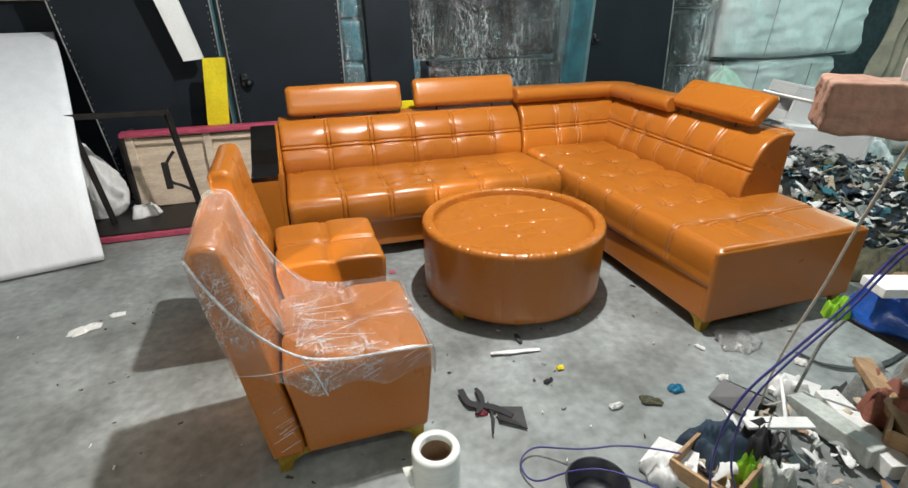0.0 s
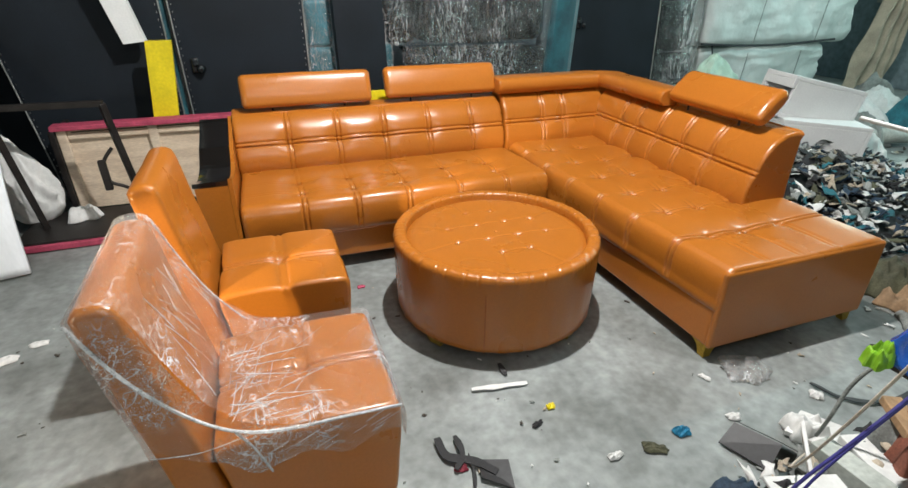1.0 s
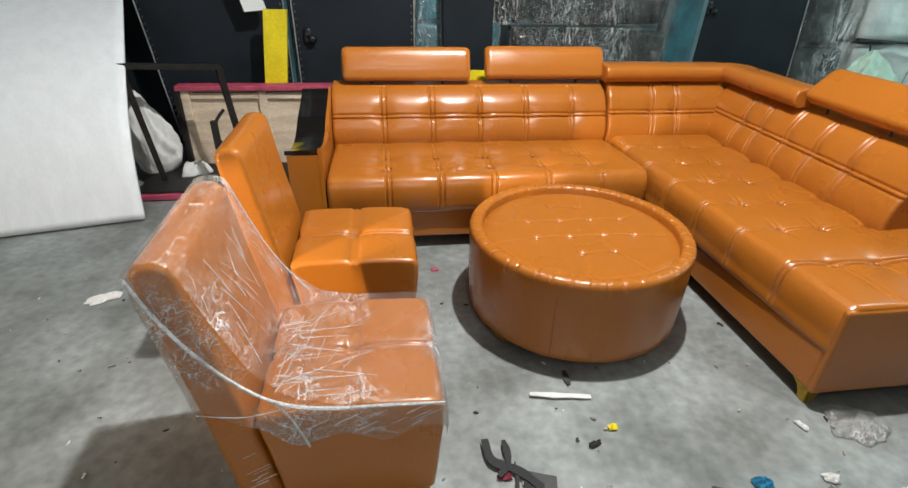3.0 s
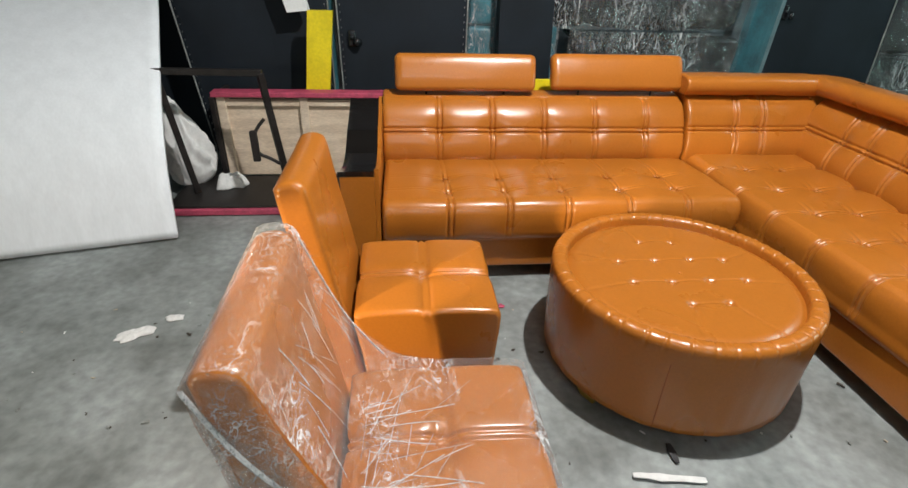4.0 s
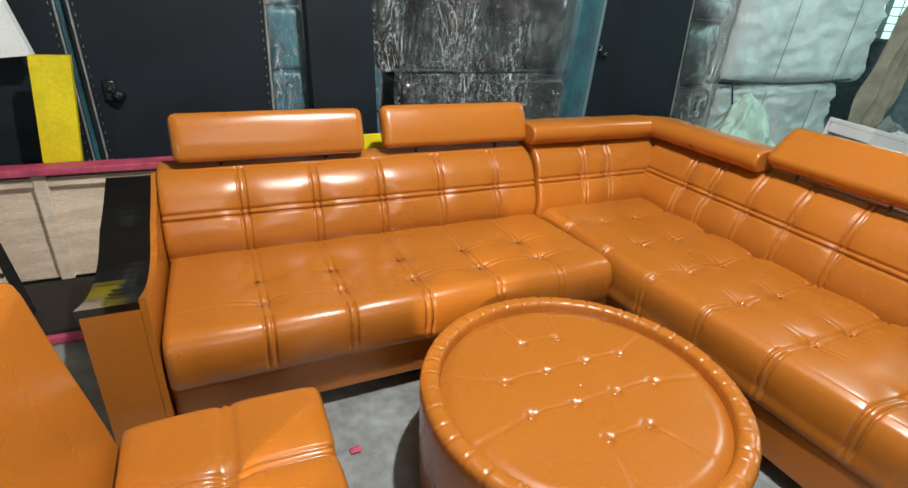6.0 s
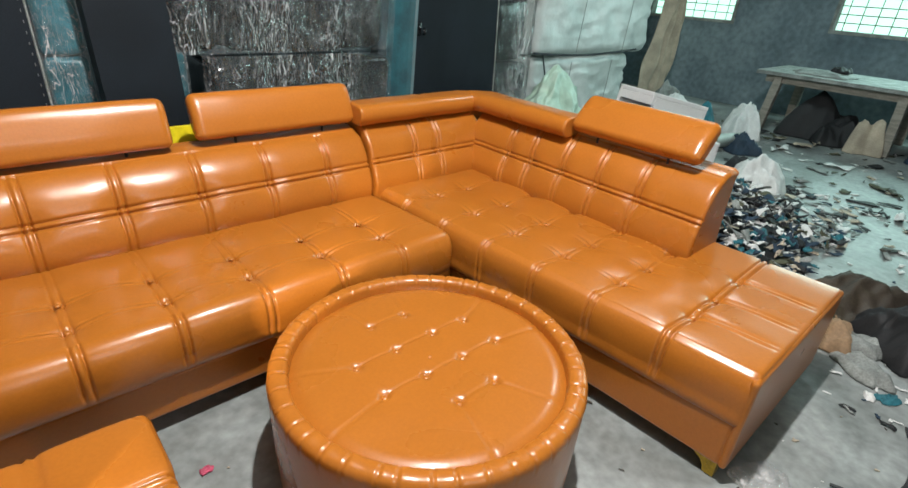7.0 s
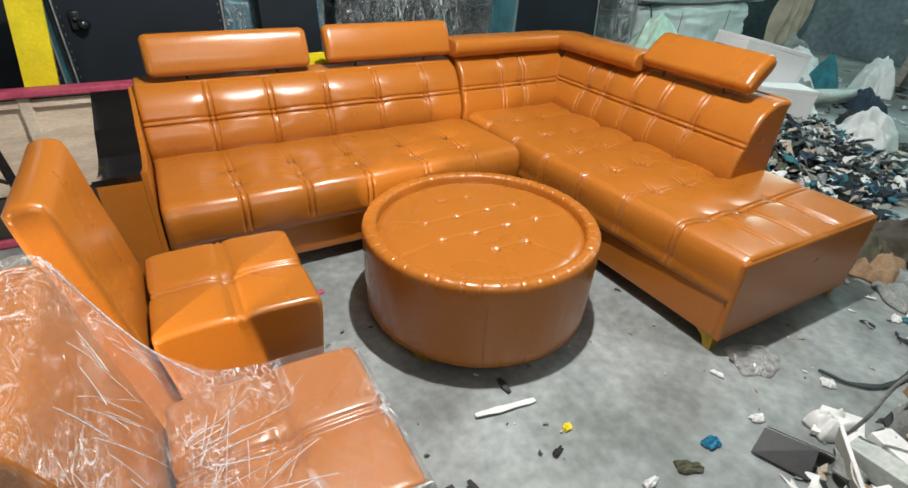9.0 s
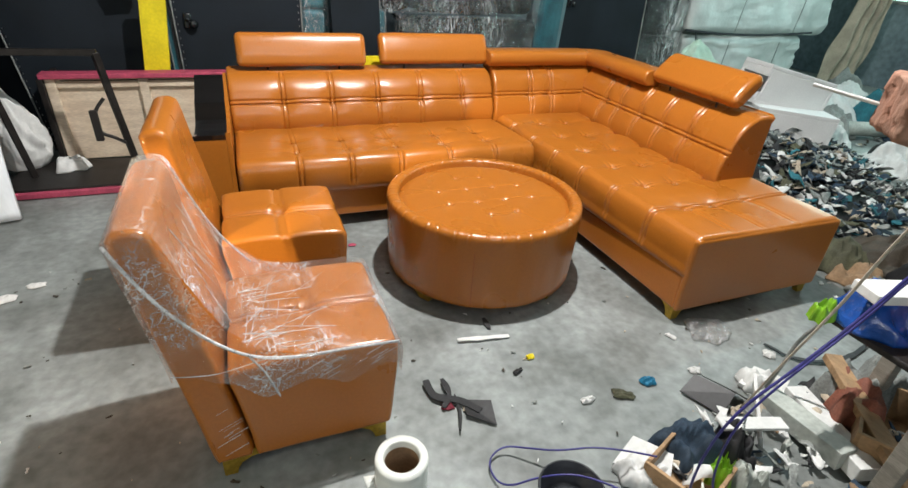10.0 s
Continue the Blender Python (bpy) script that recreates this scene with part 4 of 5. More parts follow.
def wrapped_armchair():
    t = thing("wrapped_recliner", "black leather recliner sofa wrapped in crinkled clear film", "sofa")

    def bulge(name, lo, hi, bev, amp, seed):
        bm = bmesh.new()
        box(bm, lo, hi, bev, 4)
        bmesh.ops.subdivide_edges(bm, edges=[e for e in bm.edges if e.calc_length() > 0.07], cuts=6, use_grid_fill=True)
        for v in bm.verts:
            v.co += Vector((0, -1, 0)) * amp * noise.noise(v.co * 9 + Vector((seed, 0, 0))) + Vector((0.4, 0, 0.4)) * amp * 0.4 * noise.noise(v.co * 14 + Vector((0, seed, 0)))
        return part(name, bm, BLACKVINYL, t, smooth=True)

    bulge("seat", (-0.44, 2.92, 0.0), (0.80, 3.55, 0.90), 0.06, 0.03, 1)
    bulge("back", (-0.60, 3.05, 0.93), (-0.30, 3.5, 1.9), 0.08, 0.02, 2)
    bulge("back", (-0.30, 3.0, 0.93), (0.22, 3.5, 1.9), 0.10, 0.03, 3)
    bulge("back", (0.23, 3.0, 0.93), (0.82, 3.5, 1.9), 0.10, 0.03, 4)
    bulge("lumbar_roll", (-0.10, 2.94, 0.93), (0.42, 3.12, 1.06), 0.05, 0.015, 5)
    bulge("headrest", (-0.28, 2.97, 1.28), (0.20, 3.15, 1.75), 0.07, 0.02, 6)
    bulge("headrest", (0.26, 2.96, 1.22), (0.78, 3.15, 1.75), 0.08, 0.02, 7)
    film_shell(t, -0.46, 0.83, 2.895, 0.05, 0.93, FILMDARK, 11, rough=0.03)
    film_shell(t, -0.62, 0.86, 2.915, 0.94, 1.88, FILMDARK, 15, rough=0.04)
    return t


wrapped_armchair()


def wrapped_column():
    t = thing("wrapped_armchair", "black armchair standing on end, wrapped in clear film", "chair")
    for k, (lo, hi) in enumerate((((2.16, 3.4, 0.0), (2.76, 3.9, 0.42)), ((2.18, 3.36, 0.43), (2.80, 3.9, 0.72)), ((2.30, 3.42, 0.73), (2.78, 3.9, 1.3)), ((2.3, 3.4, 1.31), (2.8, 3.9, 1.9)))):
        bm = bmesh.new()
        box(bm, lo, hi, 0.05, 3)
        bmesh.ops.subdivide_edges(bm, edges=[e for e in bm.edges if e.calc_length() > 0.08], cuts=5, use_grid_fill=True)
        for v in bm.verts:
            v.co += Vector((0.5, -1, 0.3)) * 0.018 * noise.noise(v.co * 9 + Vector((k * 4, 1, 0)))
        part(("seat", "armrest", "back", "headrest")[k], bm, BLACKVINYL, t, smooth=True)
    film_shell(t, 2.14, 2.84, 3.33, 0.03, 1.88, FILMDARK, 21, rough=0.035)
    return t


wrapped_column()


def tarp_bundle(label, lo, hi, seed):
    t = thing("wrapped_bundle", label, "bundle", group="white wrapped bundles")
    bm = bmesh.new()
    box(bm, lo, hi, 0.09, 3)
    bmesh.ops.subdivide_edges(bm, edges=[e for e in bm.edges if e.calc_length() > 0.1], cuts=24, use_grid_fill=True)
    for v in bm.verts:
        p = v.co
        s = noise.noise(Vector((p.x * 3.2 + p.z * 2.2, p.y * 2, p.z * 1.2 + seed)))
        r2 = 1 - abs(noise.noise(Vector((p.x * 2.2 - p.z * 3.4 + seed, p.y * 2, p.z * 2.4 + p.x)))) * 2
        v.co += Vector((0.25, -1, 0.4)) * (0.06 * (0.5 - abs(s)) + 0.03 * max(0, r2) ** 4 + 0.012 * noise.noise(p * 12))
    part("tarpaulin", bm, WHITEPLASTIC, t, smooth=True)
    for f2 in (0.3, 0.72):
        x = lo[0] + (hi[0] - lo[0]) * f2
        cord("tie_cord", [(x, lo[1] - 0.055, lo[2] + 0.05), (x + 0.05, lo[1] - 0.065, (lo[2] + hi[2]) / 2), (x + 0.08, lo[1] - 0.05, hi[2] - 0.06)], 0.004, GREYRAG, t)
    return t


tarp_bundle("large white tarpaulin-wrapped bundle on the floor", (2.95, 3.45, 0.0), (4.85, 4.6, 0.74), 1)
tarp_bundle("large white tarpaulin-wrapped bundle stacked on another", (2.92, 3.40, 0.745), (5.1, 4.6, 1.9), 7)
cord("black_strap", [(2.88, 3.36, 0.80), (3.3, 3.34, 0.77), (4.0, 3.33, 0.76), (4.8, 3.34, 0.80)], 0.012, DARKBOWL)
tagged(bpy.data.objects["black_strap"], "black rubber strap round the white bundles", "strap")
cord("black_rope", [(3.02, 3.36, 0.80), (3.05, 3.32, 0.6), (3.12, 3.3, 0.35), (3.3, 3.28, 0.1)], 0.008, DARKBOWL)
tagged(bpy.data.objects["black_rope"], "black cord hanging down the white bundles", "cord")


def hanging_cloth():
    v, f = [], []
    n, m = 44, 40
    for j in range(m + 1):
        for i in range(n + 1):
            a, b = i / n, j / m
            wide = 0.28 + 0.55 * (1 - b)
            x = 6.45 - (1 - b) * 0.25 + (a - 0.5) * wide
            y = 3.75 + 0.07 * math.sin(a * 21 + 2 * math.sin(b * 3)) + 0.05 * noise.noise(Vector((a * 6, b * 5, 2)))
            v.append((x, y, 1.87 * b))
    for j in range(m):
        for i in range(n):
            k = j * (n + 1) + i
            f.append((k, k + 1, k + n + 2, k + n + 1))
    ob = mesh_object("hanging_cloth", v, f, BEIGE)
    s = ob.modifiers.new("thick", "SOLIDIFY")
    s.thickness = 0.006
    tagged(ob, "beige cloth hanging in loose folds to the floor", "cloth")


hanging_cloth()

# ---- things at the west side ----


def foam_sheet():
    v, f = [], []
    n, m = 24, 30
    for side in (0, 1):
        for j in range(m + 1):
            for i in range(n + 1):
                a, b = i / n, j / m
                z = 1.21 * b
                x = -4.13 + 1.30 * a - (0.06 * z + 0.12 * z ** 4) * (0.4 + 0.6 * a)
                y = 1.395 + 0.325 * a + 0.28 * z + 0.55 * z ** 3 + (0.02 if side else 0)
                v.append((x, y, z + 0.01))
    k0 = (n + 1) * (m + 1)
    for j in range(m):
        for i in range(n):
            a = j * (n + 1) + i
            f.append((a, a + 1, a + n + 2, a + n + 1))
            f.append((k0 + a + n + 1, k0 + a + n + 2, k0 + a + 1, k0 + a))
    rim = list(range(n + 1)) + [j * (n + 1) + n for j in range(1, m + 1)] + [m * (n + 1) + i for i in range(n - 1, -1, -1)] + [j * (n + 1) for j in range(m - 1, 0, -1)]
    for k in range(len(rim)):
        a, b = rim[k], rim[(k + 1) % len(rim)]
        f.append((b, a, k0 + a, k0 + b))
    ob = mesh_object("foam_sheet", v, f, WHITEBOARD)
    tagged(ob, "large white foam sheet leaning in a curve", "foam sheet")


foam_sheet()
box_part("dark_board", (-4.4, 3.12, 0.0), (-3.02, 3.19, 1.42), BLACKCLOTH, bevel=0.004)
tagged(bpy.data.objects["dark_board"], "dark cloth-covered board standing behind the foam sheet", "board")
box_part("storage_carton", (-4.2, 2.35, 1.44), (-3.05, 2.9, 1.7), BEIGE, bevel=0.01)
bpy.data.objects["storage_carton"].location = (0, 0.72, -0.02)
tagged(bpy.data.objects["storage_carton"], "pale carton stacked on a board", "carton")


def plywood_crate():
    t = thing("plywood_crate", "raw plywood bed box on its side with pink taped edges", "crate")
    box_part("panel", (-2.775, 2.555, 0.03), (-1.15, 2.575, 0.56), PLY, t)
    for x in (-2.775, -2.275, -1.75):
        box_part("batten", (x, 2.525, 0.03), (x + 0.055, 2.555, 0.555), PLY, t)
    box_part("batten", (-2.72, 2.535, 0.495), (-1.15, 2.555, 0.53), PLY, t, m=pose(0, -0.004, 0))
    bm = bmesh.new()
    box(bm, (-2.795, 2.50, 0.557), (-1.15, 2.60, 0.588), 0.004)
    part("edge_tape", bm, PINK, t, "pink taped top edge")
    box_part("side_board", (-2.81, 2.5, 0.0), (-2.777, 2.85, 0.557), IRON, t, "dark painted side board")
    box_part("base_board", (-3.0, 2.03, 0.0), (-1.95, 2.5, 0.045), IRON, t, "dark base board on the floor")
    box_part("edge_tape", (-3.0, 2.0, 0.0), (-1.95, 2.03, 0.036), PINK, t, "pink taped lower edge")
    box_part("tear", (-2.70, 2.548, 0.535), (-1.3, 2.5535, 0.541), BROWNCLOTH, t, "torn dark edge of paper")


plywood_crate()


def iron_frame():
    t = thing("iron_frame", "dark iron rectangular leg frame standing on a board", "frame")
    y = 2.2
    for a, b in (((-2.965, y, 0.77), (-2.39, y - 0.02, 0.77)), ((-2.955, y, 0.77), (-2.885, y + 0.04, 0.045)), ((-2.40, y - 0.02, 0.77), (-2.33, y + 0.03, 0.045))):
        a, b = Vector(a), Vector(b)
        bm = bmesh.new()
        L = (b - a).length
        box(bm, (-0.017, -0.017, -L / 2), (0.017, 0.017, L / 2), 0.003)
        bmesh.ops.transform(bm, matrix=Matrix.Translation((a + b) / 2) @ (b - a).to_track_quat("Z", "Y").to_matrix().to_4x4(), verts=bm.verts)
        part("bar", bm, IRON, t)
    cord("hook", [(-2.41, y - 0.03, 0.52), (-2.46, y - 0.05, 0.47), (-2.48, y - 0.05, 0.40), (-2.47, y - 0.05, 0.32), (-2.40, y - 0.04, 0.29), (-2.36, y - 0.02, 0.25)], 0.01, IRON, t)
    box_part("latch", (-2.495, y - 0.075, 0.28), (-2.455, y - 0.045, 0.46), IRON, t)


iron_frame()

# ---- soft things ----


def cloth_mesh(w, d, h, seed, n=14, thick=0.012):
    """Crumpled piece of cloth on the floor with a torn outline: a closed skin."""
    v, f = [], []
    for side in (0, 1):
        for j in range(n + 1):
            for i in range(n + 1):
                a, b = 2 * i / n - 1, 2 * j / n - 1
                r = max(abs(a), abs(b))
                ang = math.atan2(b, a)
                sc = 0.78 + 0.34 * noise.noise(Vector((math.cos(ang) * 1.6, math.sin(ang) * 1.6, seed)))
                x, y = a * w / 2 * sc * (1 - 0.18 * abs(b) * abs(a)), b * d / 2 * sc * (1 - 0.18 * abs(a) * abs(b))
                soft = n > 30
                k = 2.0 if soft else 3.2
                rid = 1 - abs(noise.noise(Vector((x / w * k, y / d * k, seed + 7)))) * (1.6 if soft else 2.4)
                rid2 = 1 - abs(noise.noise(Vector((x / w * (6 if soft else 5), y / d * (6 if soft else 5), seed + 3)))) * 2
                z = h * max(0.0, (1 - r ** (1.7 if soft else 3.5))) * (0.45 + 0.55 * rid) + min(h, 0.16) * (0.22 if soft else 0.35) * rid2 * (1 - r ** 6) + (n > 30) * min(h, 0.12) * 0.22 * (1 - 2 * abs(noise.noise(Vector((x / w * 15 + 0.6 * math.sin(y / d * 9), y / d * 9, seed + 11))))) * (1 - r ** 6)
                z = max(z, 0.0)
                v.append((x, y, z + thick if side == 0 else 0.0))
    m = (n + 1) ** 2
    for j in range(n):
        for i in range(n):
            a = j * (n + 1) + i
            f.append((a, a + 1, a + n + 2, a + n + 1))
    for j in range(n):
        for i in range(n):
            a = m + j * (n + 1) + i
            f.append((a + n + 1, a + n + 2, a + 1, a))
    rim = list(range(n + 1)) + [j * (n + 1) + n for j in range(1, n + 1)] + [n * (n + 1) + i for i in range(n - 1, -1, -1)] + [j * (n + 1) for j in range(n - 1, 0, -1)]
    for k in range(len(rim)):
        a, b = rim[k], rim[(k + 1) % len(rim)]
        f.append((b, a, m + a, m + b))
    return v, f


def cloth(name, label, x, y, w, d, h, mat, seed, turn=0, z=0.0, category="cloth", n=18, group=""):
    small = max(w, d) < 0.2
    n = 40 if max(w, d) > 0.4 else n
    v, f = cloth_mesh(w, d, h * (0.6 if small else 1), seed, n, 0.003 if small else 0.01)
    ob = mesh_object(name, v, f, mat, not small)
    ob.matrix_world = pose(x, y, z, 0, 0, turn)
    return tagged(ob, label, category, group)


def scrap_field(name, label, count, area, mats, size, seed, heap=None):
    """Uncountable crumpled scraps, joined in one mesh."""
    rng = random.Random(seed)
    n = 5
    g = np.array([(2 * i / n - 1, 2 * j / n - 1) for j in range(n + 1) for i in range(n + 1)])
    quads = [(j * (n + 1) + i, j * (n + 1) + i + 1, (j + 1) * (n + 1) + i + 1, (j + 1) * (n + 1) + i) for j in range(n) for i in range(n)]
    verts, faces, idx = [], [], []
    for k in range(count):
        (x0, x1), (y0, y1) = area
        x, y = rng.uniform(x0, x1), rng.uniform(y0, y1)
        z = heap(x, y) if heap else 0.0
        if z is None:
            continue
        s = rng.uniform(*size) * (0.5 + rng.random())
        el, ta = rng.uniform(0.2, 0.8), rng.uniform(0, math.pi * 2)
        a = np.arctan2(g[:, 1], g[:, 0])
        edge = 0.72 + 0.2 * np.sin(a * 2 + rng.uniform(0, 6)) + 0.16 * np.sin(a * 3 + rng.uniform(0, 6))
        px, py = g[:, 0] * s * edge, g[:, 1] * s * el * edge
        amp = s * (rng.uniform(0.08, 0.3) if heap else rng.uniform(0.03, 0.14))
        pz = amp * np.sin(g[:, 0] * rng.uniform(1.5, 4) + g[:, 1] * rng.uniform(-3, 3) + rng.uniform(0, 6)) + 0.6 * amp * np.sin(g[:, 1] * rng.uniform(2, 5) + rng.uniform(0, 6)) * g[:, 0]
        if heap:
            pz = pz + px * rng.uniform(-0.6, 0.6) + py * rng.uniform(-0.4, 0.4)
        pz = np.maximum(pz - pz.min() * (0.6 if heap else 1.0) + z + 0.003, 0.002)
        base = len(verts)
        c, sn = math.cos(ta), math.sin(ta)
        verts += [(x + p * c - q * sn, y + p * sn + q * c, r) for p, q, r in zip(px, py, pz)]
        mi = rng.randrange(len(mats))
        faces += [tuple(base + v for v in q) for q in quads]
        idx += [mi] * len(quads)
    me = bpy.data.meshes.new(name)
    me.from_pydata(verts, [], faces)
    for m in mats:
        me.materials.append(m)
    me.polygons.foreach_set("material_index", idx)
    me.polygons.foreach_set("use_smooth", [True] * len(faces))
    me.update()
    ob = new(name, me)
    sol = ob.modifiers.new("thick", "SOLIDIFY")
    sol.thickness = 0.0025
    return tagged(ob, label, "scraps", kind="stuff")


def heap_height(x, y):
    """The rag heap east of the sofa: highest against the bundles."""
    if x < 0.93 and y > -0.05:
        return None
    d = math.hypot((x - 1.95) / 1.35, (y - 1.7) / 1.35)
    if d > 1.05 + 0.2 * noise.noise(Vector((x * 2, y * 2, 0))):
        return None
    return max(0.0, 0.30 * (1 - d * d)) + 0.02


RAGS = [BLACKRAG, GREYRAG, DENIM, PAPER, OLIVE, BLACKRAG, GREYRAG, BLACKRAG, GREYRAG, PAPER, BEIGE, DENIM, TEALRAG]


def heap_core():
    v, f = [], []
    n = 40
    for j in range(n + 1):
        for i in range(n + 1):
            x, y = 0.95 + 3.0 * i / n, 0.3 + 2.9 * j / n
            d = math.hypot((x - 1.95) / 1.35, (y - 1.7) / 1.35)
            z = max(-0.02, 0.30 * (1 - d * d) - 0.02 + 0.05 * noise.noise(Vector((x * 5, y * 5, 4))) * (d < 0.95))
            v.append((x, y, z))
    for j in range(n):
        for i in range(n):
            a = j * (n + 1) + i
            f.append((a, a + 1, a + n + 2, a + n + 1))
    tagged(mesh_object("rag_heap", v, f, BLACKRAG), "low dark heap of offcut rags on the floor", "rags", kind="stuff")


heap_core()
scrap_field("fabric_scraps", "heap of small dark, grey, white and teal fabric offcuts", 4200, ((0.93, 3.6), (0.3, 3.2)), RAGS, (0.022, 0.062), 5, heap_height)
scrap_field("floor_scraps", "scattered fabric offcuts on the concrete floor", 620, ((0.95, 3.7), (0.25, 1.5)), [GREYRAG, PAPER, DENIM, BLACKRAG, BEIGE, PAPER, BLACKRAG, TEALRAG], (0.012, 0.06), 8)
scrap_field("floor_scraps", "few fabric offcuts on the concrete floor", 70, ((0.75, 2.6), (-0.5, 0.3)), [GREYRAG, PAPER, DENIM, BLACKRAG, PAPER], (0.008, 0.03), 18)
scrap_field("paper_litter", "pale foam and paper pieces littering the floor", 460, ((2.6, 6.6), (-1.0, 3.2)), [PAPER, GREYRAG, PAPER, BEIGE, BROWNCLOTH, BLACKRAG, OLIVE], (0.015, 0.11), 9)
scrap_field("dust_crumbs", "tiny pale and dark crumbs on the concrete floor", 260, ((-3.3, 0.9), (-1.3, 1.2)), [GREYRAG, PAPER, BROWNCLOTH, BEIGE], (0.003, 0.011), 10)

cloth("white_cloth", "crumpled white cloth lying on the rag heap", 3.2, 1.1, 0.75, 0.55, 0.26, PAPER, 3.1, 20)
cloth("white_cloth", "crumpled white cloth lying behind the rag heap", 4.3, 2.6, 1.3, 0.8, 0.34, PAPER, 6.4, 60)
cloth("teal_cloth", "crumpled dark teal cloth on a white cloth", 4.55, 2.2, 0.5, 0.4, 0.36, TEALRAG, 2.2, 10)
cloth("white_cloth", "white sheet bunched beside the bench leg", 5.2, 2.0, 0.8, 0.45, 0.36, PAPER, 8.5, 35)
cloth("dark_cloth", "bunch of dark clothes under the bench", 6.15, 1.45, 1.1, 1.0, 0.50, BLACKRAG, 4.5, 0)
for k, (x, y, w, d, h, mat, lab) in enumerate((
        (3.35, 1.75, 0.55, 0.4, 0.22, PAPER, "crumpled white sheet on the litter"), (3.9, 2.1, 0.6, 0.5, 0.26, GREYRAG, "bunched grey cloth on the litter"),
        (4.4, 1.7, 0.5, 0.4, 0.16, DENIM, "bunched navy cloth on the litter"), (3.6, 1.35, 0.4, 0.3, 0.12, BLACKRAG, "black rag on the litter"),
        (4.9, 2.7, 0.7, 0.6, 0.38, PAPER, "crumpled white sheet by the wall side"), (5.4, 3.1, 0.7, 0.5, 0.4, GREYRAG, "bunched grey cloth by the wall side"),
        (2.6, 0.75, 0.34, 0.26, 0.10, GREYRAG, "pale grey rag on the litter"), (2.2, 0.5, 0.36, 0.24, 0.09, DENIM, "navy rag on the litter"),
        (1.75, 0.62, 0.3, 0.26, 0.10, GREYRAG, "crumpled pale grey rag beside the sofa"), (1.3, 0.75, 0.3, 0.22, 0.10, BLACKRAG, "black rag beside the sofa"),
        (1.15, 0.45, 0.22, 0.2, 0.07, PAPER, "crumpled white rag beside the sofa"))):
    cloth("rag", lab, x, y, w, d, h, mat, 20 + k * 1.7, 25 * k, 0.0 if x > 3.0 or y < 0.7 else 0.03, group="rags on the litter")
cloth("dark_cloth", "dark maroon-black coat bunched under the bench", 5.95, 1.25, 0.8, 0.6, 0.36, BLACKRAG, 5.5, 30)
cloth("tan_sack", "pale tan sack slumped under the bench", 5.85, 0.92, 0.62, 0.5, 0.46, BEIGE, 7.3, 15, category="sack")
cloth("dark_cloth", "dark rags behind the bench leg", 6.0, 0.2, 1.1, 0.8, 0.26, DENIM, 9.7, 0)
cloth("brown_cloth", "dark brown coat crumpled on the floor", 1.66, 0.06, 0.95, 0.55, 0.14, BROWNCLOTH, 1.4, -20)
cloth("brown_cloth", "dark brown vinyl sheet draped on the floor", 1.72, -0.40, 1.05, 0.62, 0.34, BROWNCLOTH, 2.8, 15)
cloth("black_cloth", "black vinyl offcut crumpled on the floor", 1.45, -0.22, 0.55, 0.42, 0.16, BLACKRAG, 11.3, 50)
cloth("olive_cloth", "olive canvas offcut crumpled on the floor", 1.30, 0.16, 0.5, 0.42, 0.13, OLIVE, 12.6, -35)
cloth("tan_cloth", "tan cloth offcut crumpled on the floor", 1.24, 0.02, 0.34, 0.26, 0.08, CARDBOARD, 13.2, 15)
cloth("grey_rag", "pale grey rag trodden on the floor", 1.10, -0.16, 0.30, 0.16, 0.04, GREYRAG, 14.8, 60, group="rags on the floor")
cloth("navy_rag", "navy rag trodden on the floor", 1.36, -0.34, 0.26, 0.2, 0.06, DENIM, 15.7, -10, group="rags on the floor")
cloth("cardboard_scrap", "crumpled tan cardboard sheet on the floor", 1.42, 0.12, 0.28, 0.2, 0.06, CARDBOARD, 3.7, 40, category="cardboard")
cloth("grey_rag", "pale grey-blue rag on the floor", 1.27, -0.10, 0.28, 0.24, 0.05, GREYRAG, 4.9, 10, group="rags on the floor")
cloth("teal_rag", "small torn teal rag on the floor", 0.98, -0.28, 0.15, 0.07, 0.025, TEALRAG, 5.8, -45, group="rags on the floor")
cloth("white_rag", "small white rag on the floor", 0.93, -0.22, 0.07, 0.05, 0.02, PAPER, 6.6, 10, group="rags on the floor")
cloth("pale_rag", "small pale blue rag on the floor", 0.86, -0.44, 0.10, 0.07, 0.02, GREYRAG, 7.7, -25, group="rags on the floor")
cloth("white_cloth", "white cloth bunched inside the iron frame", -2.72, 2.34, 0.22, 0.18, 0.06, PAPER, 8.8, 10, 0.045)



